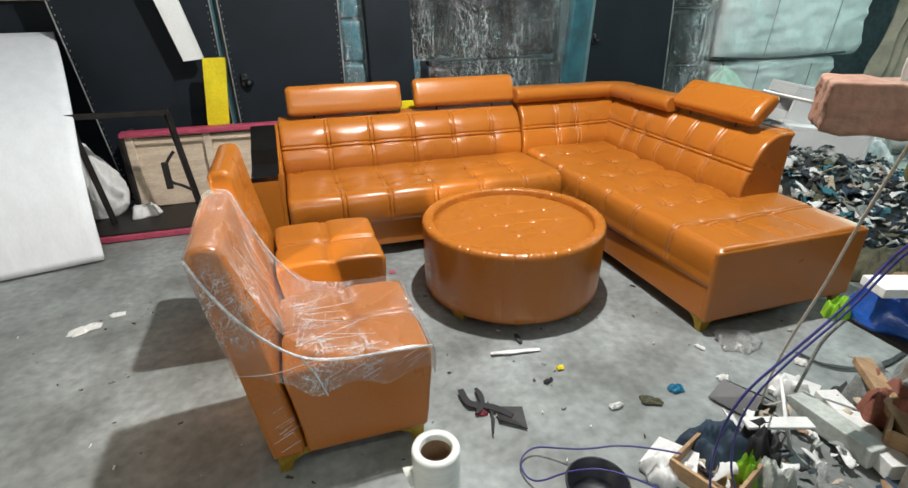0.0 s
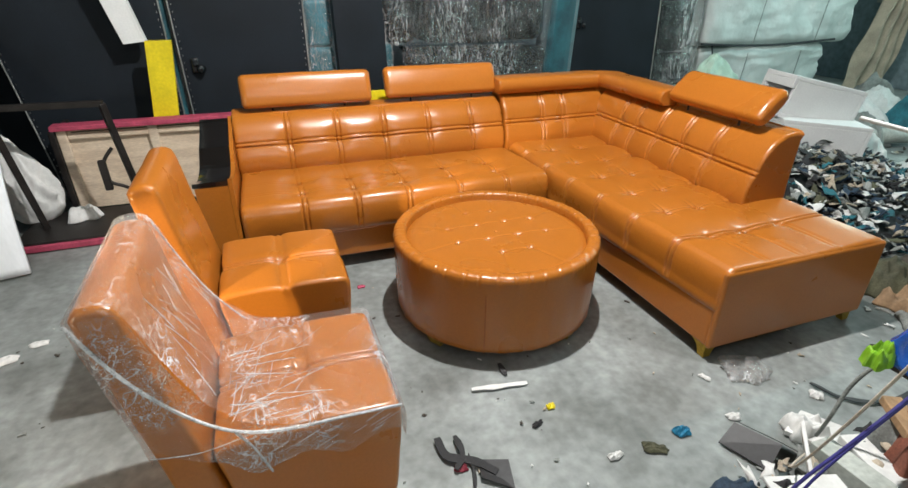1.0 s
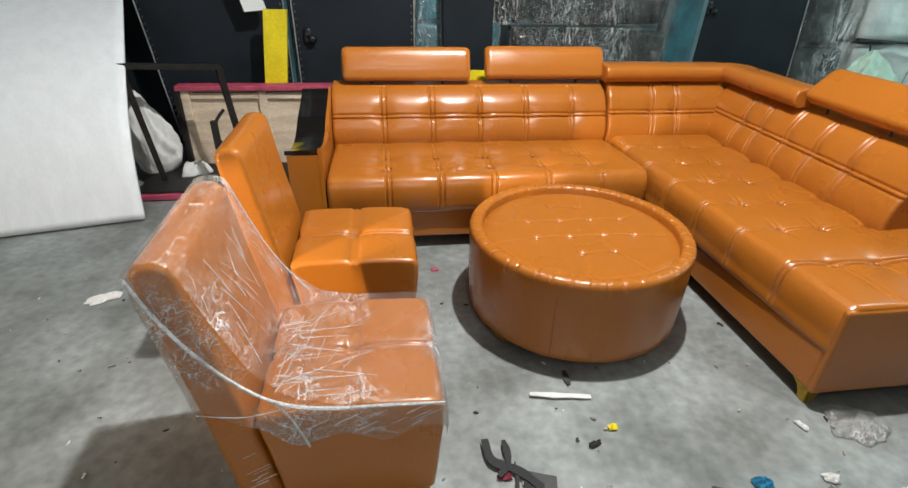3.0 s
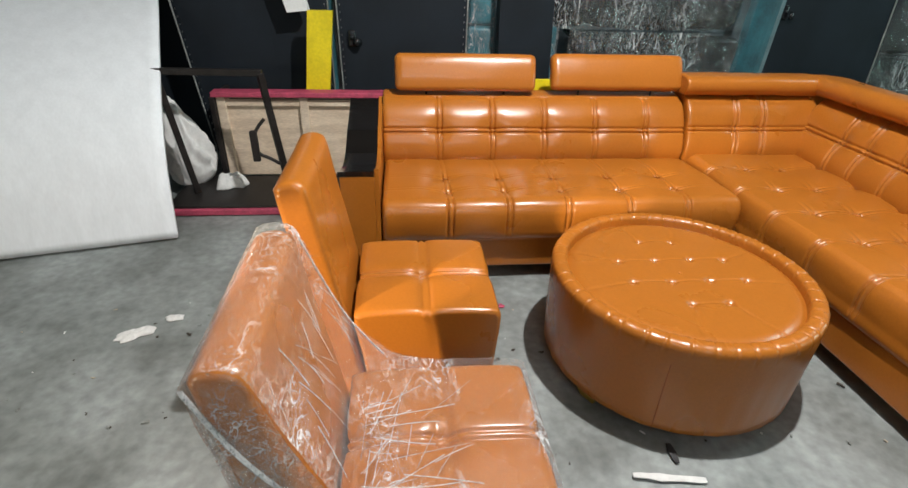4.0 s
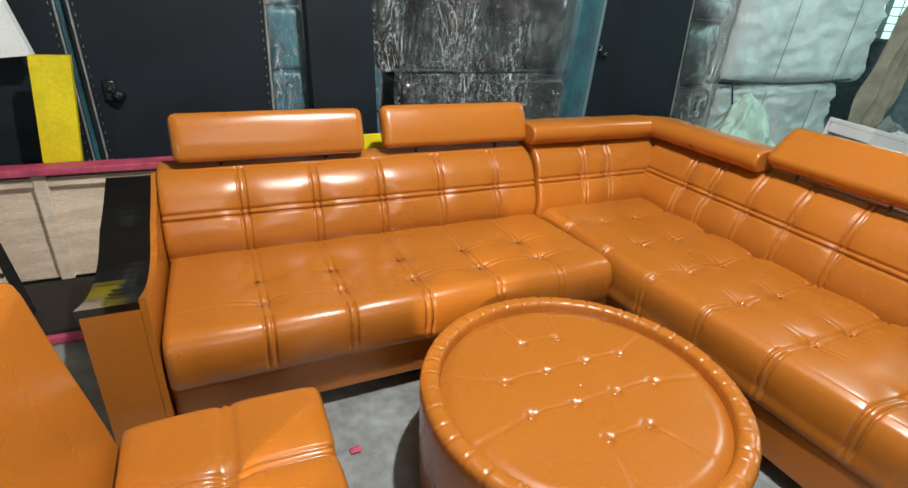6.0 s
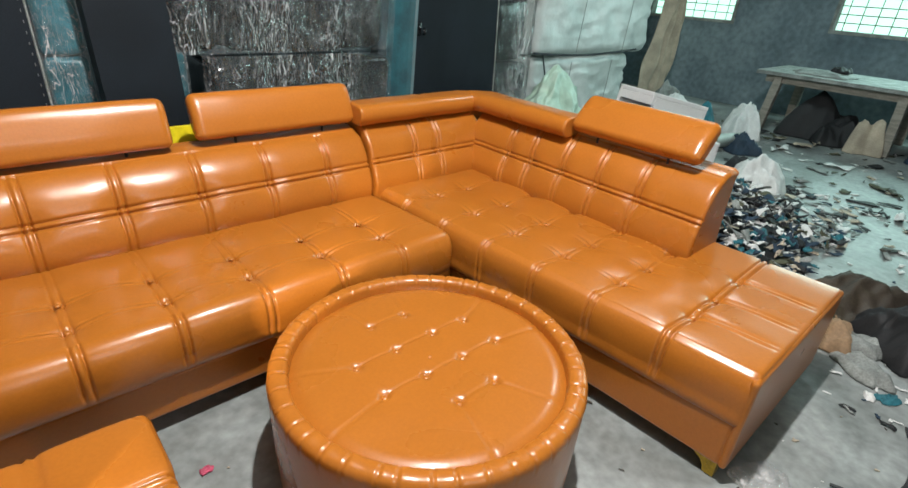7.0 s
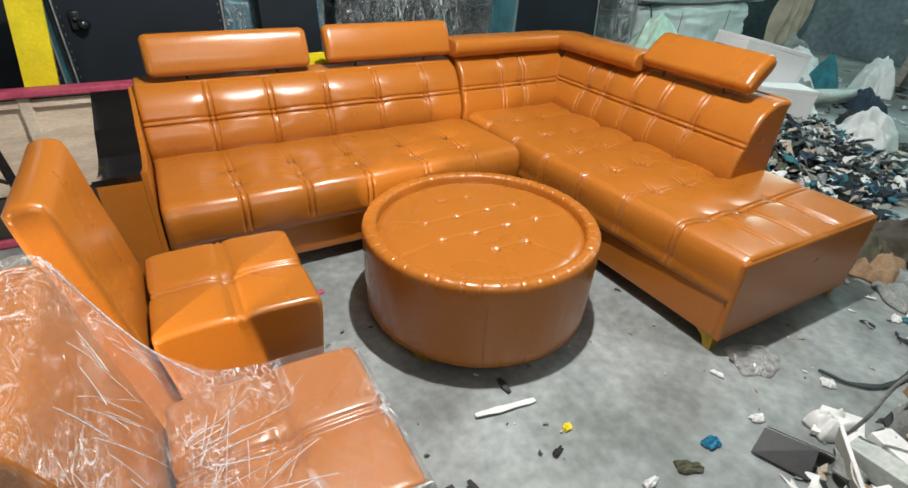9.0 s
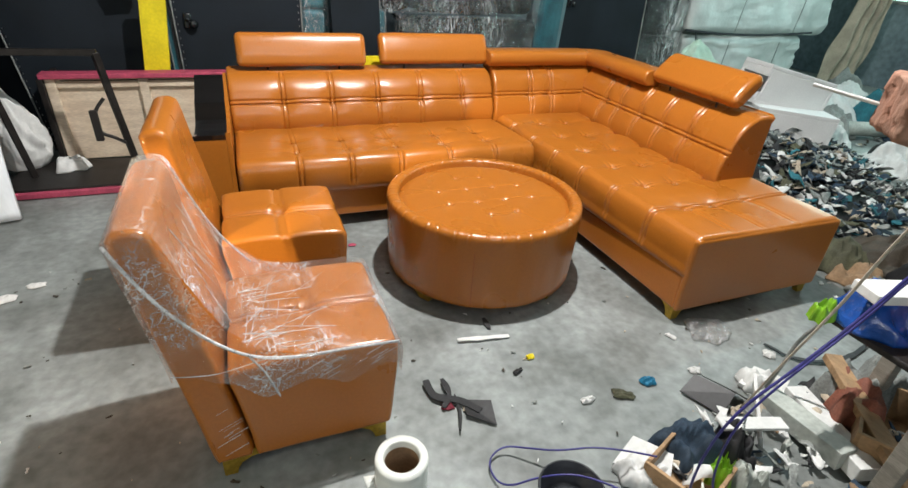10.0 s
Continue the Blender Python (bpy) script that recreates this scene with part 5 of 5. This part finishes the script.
def slumped_sack(name, label, mat, x, y, z, w, d, h):
    bm = bmesh.new()
    bmesh.ops.create_icosphere(bm, subdivisions=5, radius=1.0)
    for v in bm.verts:
        p = v.co.copy()
        k = (p.z + 1) / 2
        wide = 1.0 if k < 0.35 else 1.0 - 0.75 * ((k - 0.35) / 0.65) ** 1.3
        ridge = 0.0
        for s, a in ((1.5, 0.22), (3.2, 0.10), (7.0, 0.035)):
            ridge += a * (0.5 - 2 * abs(noise.noise(p * s + Vector((4.1, 2.7, s)))))
        flat = max(abs(p.x), abs(p.y), 1e-4) ** -0.25
        r = wide * (1 + ridge)
        v.co = Vector((p.x * flat * r * w / 2 - 0.05 * k ** 2 + 0.03, p.y * flat * r * d / 2, max(0.0, (k * (1 + 0.25 * ridge) - 0.06) * h)))
    sack = new(name, bpy.data.meshes.new(name))
    for face in bm.faces:
        face.smooth = True
    bm.to_mesh(sack.data)
    bm.free()
    sack.data.materials.append(mat)
    sack.matrix_world = pose(x, y, z, 0, 0, 12)
    tagged(sack, label, "sack")


slumped_sack("white_sack", "crumpled white plastic sack slumped behind the iron frame", PAPER, -2.99, 2.41, 0.043, 0.31, 0.2, 0.56)
slumped_sack("green_sack", "pale green plastic sack slumped behind the sofa", PALEGREEN, 2.5, 2.75, 0.0, 0.95, 0.5, 0.82)


def white_carton(m, label):
    t = thing("foam_carton", label, "carton", m, "white foam cartons")
    w, d, h = 0.62, 0.34, 0.30
    for lo, hi in (((0, 0, 0), (w, d, 0.03)), ((0, 0, h - 0.03), (w, d, h)), ((0, d - 0.03, 0.03), (w, d, h - 0.03)), ((w - 0.03, 0, 0.03), (w, d - 0.03, h - 0.03)),
                   ((0, 0, 0.03), (0.03, d - 0.03, 0.09)), ((0, 0, h - 0.09), (0.03, d - 0.03, h - 0.03)), ((0.03, 0, 0.03), (w - 0.03, 0.03, h - 0.03))):
        box_part("wall", lo, hi, WHITEFOAM, t, bevel=0.005)
    return t


white_carton(pose(2.05, 1.60, 0.50, 0, 12, -15), "white foam carton with a slot, tipped on the rag heap")
white_carton(pose(2.0, 1.52, 0.20, 0, 4, -28), "white foam carton with a slot, lying on the rag heap")
bm = bmesh.new()
cyl(bm, 0.07, 0.07, (3.6, 2.05, 0.1), (4.5, 1.75, 0.1), 20)
tagged(part("cardboard_tube", bm, TUBEPVC, smooth=True), "thick pale cardboard tube lying on the rags", "tube")


# ---- workbenches ----


def workbench():
    t = thing("workbench", "long pale wooden workbench with splayed legs", "bench")
    box_part("top", (5.72, -1.6, 0.655), (6.85, 2.2, 0.70), GREYRAG, t, "dusty pale bench top")
    box_part("apron", (5.80, -1.5, 0.57), (5.83, 2.1, 0.655), WOOD, t)
    for x, y, dx, dy in ((5.82, 1.95, -0.02, 0.06), (5.82, 0.72, -0.03, -0.03), (5.82, -0.6, 0, 0), (6.72, 1.95, 0, 0), (6.72, 0.72, 0, 0)):
        a, b = Vector((x, y, 0.655)), Vector((x + dx, y + dy, 0.0))
        bm = bmesh.new()
        box(bm, (-0.05, -0.045, 0.0), (0.05, 0.045, 0.655), 0.004)
        for v in bm.verts:
            k = 1 - v.co.z / 0.655
            v.co.x += x + dx * k
            v.co.y += y + dy * k
        part("leg", bm, WOOD, t)
    return t


workbench()
cloth("paper_pile", "flat litter of pale papers and dark offcuts on the bench", 6.1, 1.6, 0.7, 0.8, 0.04, GREYRAG, 3.3, 0, 0.70, "papers")
cloth("black_rag", "small black rag on the bench top", 6.2, 1.45, 0.25, 0.3, 0.05, BLACKRAG, 4.1, 0, 0.745, "rag")


def side_table():
    t = thing("side_table", "white-topped workshop table with splayed trestle legs", "table")
    box_part("top", (2.72, -1.6, 0.64), (3.9, 0.10, 0.69), PAPER, t, "white laminated top")
    for y in (-0.22, -1.4):
        for x0, x1 in ((3.0, 2.97), (3.55, 3.7)):
            bm = bmesh.new()
            box(bm, (-0.045, -0.02, 0.0), (0.045, 0.02, 0.64), 0.003)
            for v in bm.verts:
                k = v.co.z / 0.64
                v.co.x += x1 + (x0 - x1) * k
                v.co.y += y - 0.20 * k + 0.06
            part("leg", bm, WHITEFOAM, t)
    box_part("shelf", (2.95, -1.5, 0.30), (3.7, -0.25, 0.33), WOOD, t)


side_table()
cloth("maroon_cloth", "maroon cloth heaped on the white table", 3.35, -0.45, 0.6, 0.6, 0.36, MAROON, 6.1, 0, 0.69)
cloth("black_bag", "black bag slumped under the white table", 3.35, -0.8, 0.6, 0.8, 0.28, BLACKRAG, 6.9, 0, 0.0, "bag")

# ---- small things on the floor round the sofa ----


def film_roll():
    t = thing("film_roll", "upright white roll of stretch film on the floor", "film roll", pose(-1.385, -0.495, 0))
    v, f = [], []
    n = 48
    ring = [(0.046, 0.0), (0.068, 0.0), (0.07, 0.006), (0.0695, 0.10), (0.07, 0.225), (0.067, 0.233), (0.05, 0.234), (0.046, 0.23), (0.045, 0.05)]
    for i in range(n):
        a = 2 * math.pi * i / n
        for k, (r, z) in enumerate(ring):
            rr = r + (0.001 * noise.noise(Vector((math.cos(a) * 3, math.sin(a) * 3, z * 40))) if 1 < k < 6 else 0)
            v.append((rr * math.cos(a), rr * math.sin(a), z * 1.08))
    m = len(ring)
    for i in range(n):
        j = (i + 1) % n
        for k in range(m - 1):
            f.append((i * m + k, j * m + k, j * m + k + 1, i * m + k + 1))
    mesh_object("film", v, f, ROLLFILM, True, t)
    bm = bmesh.new()
    bmesh.ops.create_cone(bm, cap_ends=False, segments=32, radius1=0.0445, radius2=0.0445, depth=0.232, matrix=pose(0, 0, 0.116))
    part("core", bm, CARDBOARD, t, "brown cardboard core", True)
    v, f = cloth_mesh(0.07, 0.05, 0.03, 4.4, 10, 0.003)
    ob = mesh_object("loose_end", v, f, ROLLFILM, True, t, "loose crumpled film end")
    ob.matrix_basis = pose(-0.085, 0.02, 0.14, 0, 70, 0)


film_roll()


def strip(name, label, pts, w, mat, category, lift=0.004, group=""):
    """A flat bent strip with thickness, lying along the points."""
    p = path_points([(a, b) for a, b in pts], 0.015)
    v, f = [], []
    n = len(p)
    t = np.gradient(p, axis=0)
    for i in range(n):
        d = t[i] / max(1e-6, np.linalg.norm(t[i]))
        ww = w * (0.75 + 0.35 * noise.noise(Vector((p[i][0] * 20, p[i][1] * 20, 1)))) * (0.35 + 0.65 * math.sin(math.pi * (0.12 + 0.76 * i / (n - 1))))
        z = lift + 0.010 * abs(noise.noise(Vector((p[i][0] * 9, p[i][1] * 9, 8))))
        for s, h in ((-1, 0), (1, 0), (1, -0.004), (-1, -0.004)):
            v.append((p[i][0] - d[1] * ww * s, p[i][1] + d[0] * ww * s, z + h))
    for i in range(n - 1):
        for k in range(4):
            f.append((4 * i + k, 4 * i + (k + 1) % 4, 4 * i + 4 + (k + 1) % 4, 4 * i + 4 + k))
    f += [(0, 1, 2, 3), tuple(4 * (n - 1) + k for k in (3, 2, 1, 0))]
    return tagged(mesh_object(name, v, f, mat, False), label, category, group)


def flat_piece(name, label, pts, mat, category, thick=0.004, group=""):
    """A cut sheet with straight edges; its corners may be lifted."""
    n = len(pts)
    v = [(x, y, z + thick) for x, y, z in pts] + [(x, y, z) for x, y, z in pts]
    f = [tuple(range(n)), tuple(range(2 * n - 1, n - 1, -1))] + [(n + i, n + (i + 1) % n, (i + 1) % n, i) for i in range(n)]
    return tagged(mesh_object(name, v, f, mat, False), label, category, group)


strip("foam_offcut", "narrow white foam offcut strip on the floor", [(-0.96, 0.155), (-0.86, 0.14), (-0.74, 0.125)], 0.016, PAPER, "offcut")
strip("black_clip", "small black rubber wedge on the floor", [(-0.80, 0.26), (-0.80, 0.19)], 0.014, CARD, "offcut")
strip("rubber_strap", "curved black rubber strap on the floor", [(0.30, -0.245), (0.33, -0.33), (0.42, -0.40), (0.56, -0.42), (0.70, -0.40), (0.84, -0.36)], 0.013, CARD, "strap", 0.008)
strip("black_offcut", "twisted black cloth offcut on the floor", [(-1.16, -0.03), (-1.15, -0.11), (-1.08, -0.15), (-1.02, -0.22)], 0.022, BLACKRAG, "offcut", 0.012, "black offcuts")
strip("black_offcut", "pointed black cloth offcut on the floor", [(-1.10, -0.04), (-1.10, -0.12), (-1.14, -0.17)], 0.014, BLACKRAG, "offcut", 0.016, "black offcuts")
flat_piece("black_offcut", "square black cloth offcut on the floor", [(-1.06, -0.15, 0.003), (-0.965, -0.185, 0.006), (-0.99, -0.29, 0.003), (-1.075, -0.225, 0.012)], CARD, "offcut", 0.004, "black offcuts")
strip("black_offcut", "thin black cord offcut on the floor", [(-1.08, -0.12), (-1.09, -0.20), (-1.12, -0.28)], 0.007, BLACKRAG, "offcut", 0.01, "black offcuts")
cloth("pink_scrap", "small maroon fabric scrap on the floor", -1.12, -0.16, 0.06, 0.04, 0.012, MAROON, 1.2, 0)
cloth("black_scrap", "tiny black fabric scrap on the floor", -0.80, -0.075, 0.06, 0.025, 0.01, BLACKRAG, 2.1, 20)
cloth("yellow_scrap", "small yellow and white wrapper on the floor", -0.715, -0.015, 0.05, 0.035, 0.012, YELLOW, 3.4, 0)
cloth("blue_scrap", "small crumpled blue plastic scrap on the floor", -0.345, -0.275, 0.075, 0.06, 0.03, SKYBLUE, 4.2, 0)
cloth("white_scrap", "small white plastic scrap on the floor", -0.62, -0.285, 0.08, 0.03, 0.02, PAPER, 5.3, 0, group="white scraps")
cloth("white_scrap", "small folded white paper on the floor", -0.115, -0.28, 0.07, 0.04, 0.02, PAPER, 6.3, -30, group="white scraps")
cloth("white_scrap", "white paper scrap beside a rubber strap", 0.27, -0.30, 0.06, 0.06, 0.02, PAPER, 7.1, -50, group="white scraps")
cloth("white_scrap", "white wrapper bit on the floor", -0.06, -0.08, 0.03, 0.06, 0.01, PAPER, 7.9, 20, group="white scraps")
cloth("grey_threads", "tangle of grey threads on the floor", -0.48, -0.30, 0.11, 0.05, 0.02, OLIVE, 8.4, -30)
cloth("paper_scrap", "torn white paper on the floor", -2.72, 0.925, 0.17, 0.09, 0.02, PAPER, 9.2, 30, category="paper", n=12)
cloth("paper_scrap", "torn white paper on the floor", -2.60, 1.03, 0.10, 0.05, 0.01, PAPER, 9.9, 0, category="paper", n=12)
cloth("pink_scrap", "small bright pink scrap under the table", -1.22, 1.04, 0.05, 0.04, 0.006, PINK, 3.9, 0)


def clear_bag():
    v, f = cloth_mesh(0.26, 0.20, 0.03, 5.15, 18, 0.004)
    ob = mesh_object("clear_bag", v, f, FILM)
    ob.matrix_world = pose(0.13, -0.10, 0.0, 0, 0, -20)
    tagged(ob, "flat clear plastic bag beside the sofa foot", "bag")


clear_bag()

# ---- clutter and stand by the entrance side ----


def basin():
    t = thing("rubber_basin", "small black rubber bowl on the floor", "bowl", pose(-0.92, -0.625, 0))
    n = 40
    prof = [(0.001, 0.006), (0.06, 0.006), (0.075, 0.02), (0.09, 0.09), (0.094, 0.092), (0.097, 0.088), (0.082, 0.012), (0.07, 0.0), (0.001, 0.0)]
    v = [(r * math.cos(2 * math.pi * i / n), r * math.sin(2 * math.pi * i / n), z) for i in range(n) for r, z in prof]
    m = len(prof)
    f = [(i * m + k, ((i + 1) % n) * m + k, ((i + 1) % n) * m + k + 1, i * m + k + 1) for i in range(n) for k in range(m - 1)]
    mesh_object("bowl", v, f, DARKBOWL, True, t)


basin()
cord("violet_cable", [(-0.62, -0.62, 0.10), (-0.76, -0.54, 0.11), (-0.88, -0.49, 0.07), (-0.95, -0.43, 0.04), (-1.02, -0.38, 0.02), (-1.09, -0.42, 0.01), (-1.08, -0.52, 0.012), (-0.98, -0.56, 0.09), (-0.86, -0.62, 0.12), (-0.76, -0.72, 0.10)], 0.003, CABLEBLUE)
tagged(bpy.data.objects["violet_cable"], "violet electric cable looped over the bowl", "cable")


def open_box(m, w, d, h, label, mat=PINE):
    t = thing("wooden_tray", label, "tray", m)
    box_part("base", (0, 0, 0), (w, d, 0.008), mat, t, bevel=0.001)
    for lo, hi in (((0, 0, 0.008), (w, 0.012, h)), ((0, d - 0.012, 0.008), (w, d, h)), ((0, 0.012, 0.008), (0.012, d - 0.012, h)), ((w - 0.012, 0.012, 0.008), (w, d - 0.012, h))):
        box_part("side", lo, hi, mat, t, bevel=0.002)
    return t


open_box(pose(-0.58, -0.80, 0, 0, 0, 22), 0.24, 0.20, 0.085, "small open pine tray full of bits")
open_box(pose(0.16, -0.98, 0.0, 0, 0, 30), 0.36, 0.24, 0.14, "open pine box beside the stand", PINE)
cloth("white_pad", "white foam pads crumpled beside the bowl", -0.64, -0.60, 0.20, 0.15, 0.05, PAPER, 1.9, 10)
cloth("dark_rag", "dark grey rag bunched on the floor", -0.43, -0.58, 0.30, 0.22, 0.10, DENIM, 2.9, 0)
cloth("black_rag", "black rag bunched on the floor", -0.34, -0.66, 0.22, 0.18, 0.13, BLACKRAG, 3.8, 40)
cloth("clear_scrap", "crumpled pale plastic on the floor", -0.36, -0.74, 0.18, 0.14, 0.14, TUBEPVC, 4.8, 0)
cloth("lime_scrap", "crumpled green and white wrapper", -0.42, -0.70, 0.12, 0.10, 0.15, LIMEPLASTIC, 5.9, 0)
cloth("terracotta_cloth", "terracotta cloth in the pine box", 0.22, -0.66, 0.34, 0.24, 0.14, TERRA, 6.8, 30, 0.008)
cloth("white_pad", "white paper bunched on the floor", 0.06, -0.42, 0.20, 0.12, 0.06, PAPER, 7.8, -20)
cloth("rubble", "grey rubble and rags beside the stand", 0.34, -0.62, 0.4, 0.3, 0.16, GREYRAG, 8.9, 0)
flat_piece("black_card", "bent black card standing in the clutter", [(-0.26, -0.355, 0.004), (-0.185, -0.335, 0.05), (-0.125, -0.47, 0.06), (-0.20, -0.50, 0.004)], CARD, "card", 0.004)
flat_piece("grey_card", "dark grey card leaning against a black card", [(-0.18, -0.335, 0.055), (-0.06, -0.42, 0.004), (-0.03, -0.50, 0.004), (-0.12, -0.47, 0.064)], GREYRAG, "card", 0.004)
flat_piece("foam_pad", "flat white foam pad lying by the bowl", [(-0.71, -0.55, 0.004), (-0.60, -0.50, 0.03), (-0.52, -0.60, 0.03), (-0.62, -0.70, 0.006)], PAPER, "pad", 0.02)
flat_piece("foam_pad", "flat white foam pad lying in the clutter", [(-0.02, -0.40, 0.004), (0.10, -0.36, 0.02), (0.18, -0.46, 0.012), (0.06, -0.52, 0.004)], PAPER, "pad", 0.018)
scrap_field("workshop_litter", "dense litter of pale offcuts, rags and bits by the stand", 150, ((-0.55, 0.35), (-1.0, -0.5)), [PAPER, GREYRAG, PAPER, BEIGE, BLACKRAG, DENIM, CARDBOARD, TUBEPVC], (0.015, 0.055), 31, lambda x, y: 0.02 + 0.06 * noise.noise(Vector((x * 6, y * 6, 0))) ** 2)


def plank(label, a, b, w, t, mat, turn=0, group="offcut planks"):
    a, b = Vector(a), Vector(b)
    bm = bmesh.new()
    L = (b - a).length
    box(bm, (-w / 2, -t / 2, 0), (w / 2, t / 2, L), 0.003)
    bmesh.ops.transform(bm, matrix=Matrix.Translation(a) @ (b - a).to_track_quat("Z", "Y").to_matrix().to_4x4() @ pose(0, 0, 0, 0, 0, turn), verts=bm.verts)
    return tagged(part("plank", bm, mat), label, "plank", group)


plank("white board offcut leaning in the clutter", (-0.20, -0.66, 0.03), (-0.05, -0.47, 0.10), 0.11, 0.012, PAPER, 70)
plank("white board offcut lying in the clutter", (-0.36, -0.60, 0.13), (-0.14, -0.66, 0.12), 0.05, 0.012, PAPER)
plank("pale grey block of wood in the clutter", (0.0, -0.50, 0.04), (0.0, -0.80, 0.06), 0.08, 0.07, TUBEPVC)
plank("pale grey block of wood in the clutter", (0.11, -0.52, 0.05), (0.02, -0.86, 0.05), 0.08, 0.06, PAPER)
plank("long pale wooden offcut in the clutter", (0.28, -0.50, 0.16), (0.02, -0.98, 0.10), 0.06, 0.03, PINE)


BRICK_AT = pose(-0.874, -0.954, 1.208, 0, 0, -42)


def clutter_stand():
    """A rough work stand at the edge of the walk: shelf, posts and a top that carries a brick."""
    t = thing("work_stand", "rough wooden work stand with a green painted column", "stand")
    box_part("shelf", (-0.06, -0.95, 0.47), (0.34, -0.60, 0.49), IRON, t)
    for x, y in ((-0.04, -0.94), (0.28, -0.94), (0.28, -0.68)):
        box_part("leg", (x, y, 0.0), (x + 0.05, y + 0.05, 0.47), WOOD, t, bevel=0.003)
    bm = bmesh.new()
    cyl(bm, 0.055, 0.04, (-0.47, -1.15, 0.02), (-0.47, -1.15, 1.13), 18)
    cyl(bm, 0.13, 0.12, (-0.47, -1.15, 0.0), (-0.47, -1.15, 0.03), 24)
    part("column", bm, GREEN, t, "green painted iron column", True)
    bm = bmesh.new()
    box(bm, (0.15, 0.0, -0.09), (0.55, 0.11, -0.003), 0.02, 3)
    arm = part("arm", bm, GREEN, t, "green painted machine arm", True)
    arm.matrix_basis = BRICK_AT



clutter_stand()


def brick_block():
    bm = bmesh.new()
    box(bm, (0, 0, 0), (0.24, 0.115, 0.078), 0.006, 2)
    bmesh.ops.subdivide_edges(bm, edges=[e for e in bm.edges if e.calc_length() > 0.03], cuts=8, use_grid_fill=True)
    for v in bm.verts:
        v.co += Vector((0.004, 0.004, 0.004)) * noise.noise(v.co * 40) + Vector((1, 1, 1)) * (0.003 * noise.noise(v.co * 110) + 0.009 * min(0, noise.noise(v.co * 34 + Vector((3, 1, 7))) + 0.25))
    ob = part("brick", bm, BRICK, smooth=True)
    ob.matrix_world = BRICK_AT
    tagged(ob, "worn red clay brick resting on the stand's arm", "brick")
    cord("wire_handle", [tuple(BRICK_AT @ Vector(p)) for p in ((0.10, 0.06, 0.076), (0.095, 0.06, 0.11), (0.11, 0.06, 0.125), (0.16, 0.06, 0.125), (0.18, 0.06, 0.11), (0.185, 0.06, 0.076))], 0.005, PAPER)
    tagged(bpy.data.objects["wire_handle"], "white wire handle on top of the brick", "handle")
    cord("white_rod", [tuple(BRICK_AT @ Vector(p)) for p in ((0.01, 0.10, 0.03), (-0.03, 0.14, 0.032), (-0.07, 0.18, 0.035))], 0.003, PAPER)
    tagged(bpy.data.objects["white_rod"], "thin white rod sticking out beside the brick", "rod")


brick_block()
cord("cream_cord", [(-0.66, -0.965, 1.222), (-0.63, -0.90, 1.0), (-0.60, -0.86, 0.84), (-0.58, -0.80, 0.62), (-0.46, -0.70, 0.36), (-0.30, -0.60, 0.18), (-0.15, -0.55, 0.12)], 0.003, CORD)
tagged(bpy.data.objects["cream_cord"], "cream cord hanging from the brick to the floor", "cord")
cord("violet_cable", [(-0.42, -1.06, 1.15), (-0.40, -0.88, 0.96), (-0.48, -0.85, 0.77), (-0.60, -0.84, 0.65), (-0.70, -0.82, 0.53), (-0.71, -0.80, 0.38), (-0.68, -0.78, 0.2), (-0.62, -0.76, 0.06)], 0.0035, CABLEBLUE)
tagged(bpy.data.objects["violet_cable.001"], "violet cable hanging from the stand into the clutter", "cable")
cord("violet_cable", [(-0.40, -1.06, 1.15), (-0.37, -0.87, 0.94), (-0.45, -0.84, 0.74), (-0.58, -0.83, 0.62), (-0.67, -0.82, 0.50), (-0.67, -0.81, 0.36), (-0.62, -0.80, 0.18), (-0.54, -0.80, 0.05)], 0.003, CABLEBLUE)
tagged(bpy.data.objects["violet_cable.002"], "violet cable hanging from the stand into the clutter", "cable")
cord("grey_rope", [(0.12, -0.66, 0.50), (0.08, -0.58, 0.50), (0.04, -0.54, 0.42), (0.02, -0.50, 0.30), (0.0, -0.50, 0.16), (0.03, -0.47, 0.05)], 0.006, GREYRAG)
tagged(bpy.data.objects["grey_rope"], "knotted grey rope hanging off the stand", "rope")
cloth("blue_bag", "crumpled blue plastic bag hanging over the shelf", 0.06, -0.66, 0.36, 0.30, 0.10, BLUEPLASTIC, 1.7, 10, 0.49, "bag")
plank("white plank lying across the blue bag", (-0.10, -0.66, 0.635), (0.26, -0.76, 0.625), 0.09, 0.03, PAPER)
cloth("lime_bag", "lime green plastic bag at the shelf edge", -0.09, -0.585, 0.11, 0.07, 0.09, LIMEPLASTIC, 2.5, 0, 0.49, "bag")
cloth("pink_cloth", "pale pink cloth strip on the shelf", 0.10, -0.82, 0.3, 0.12, 0.14, TERRA, 3.6, 20, 0.49)
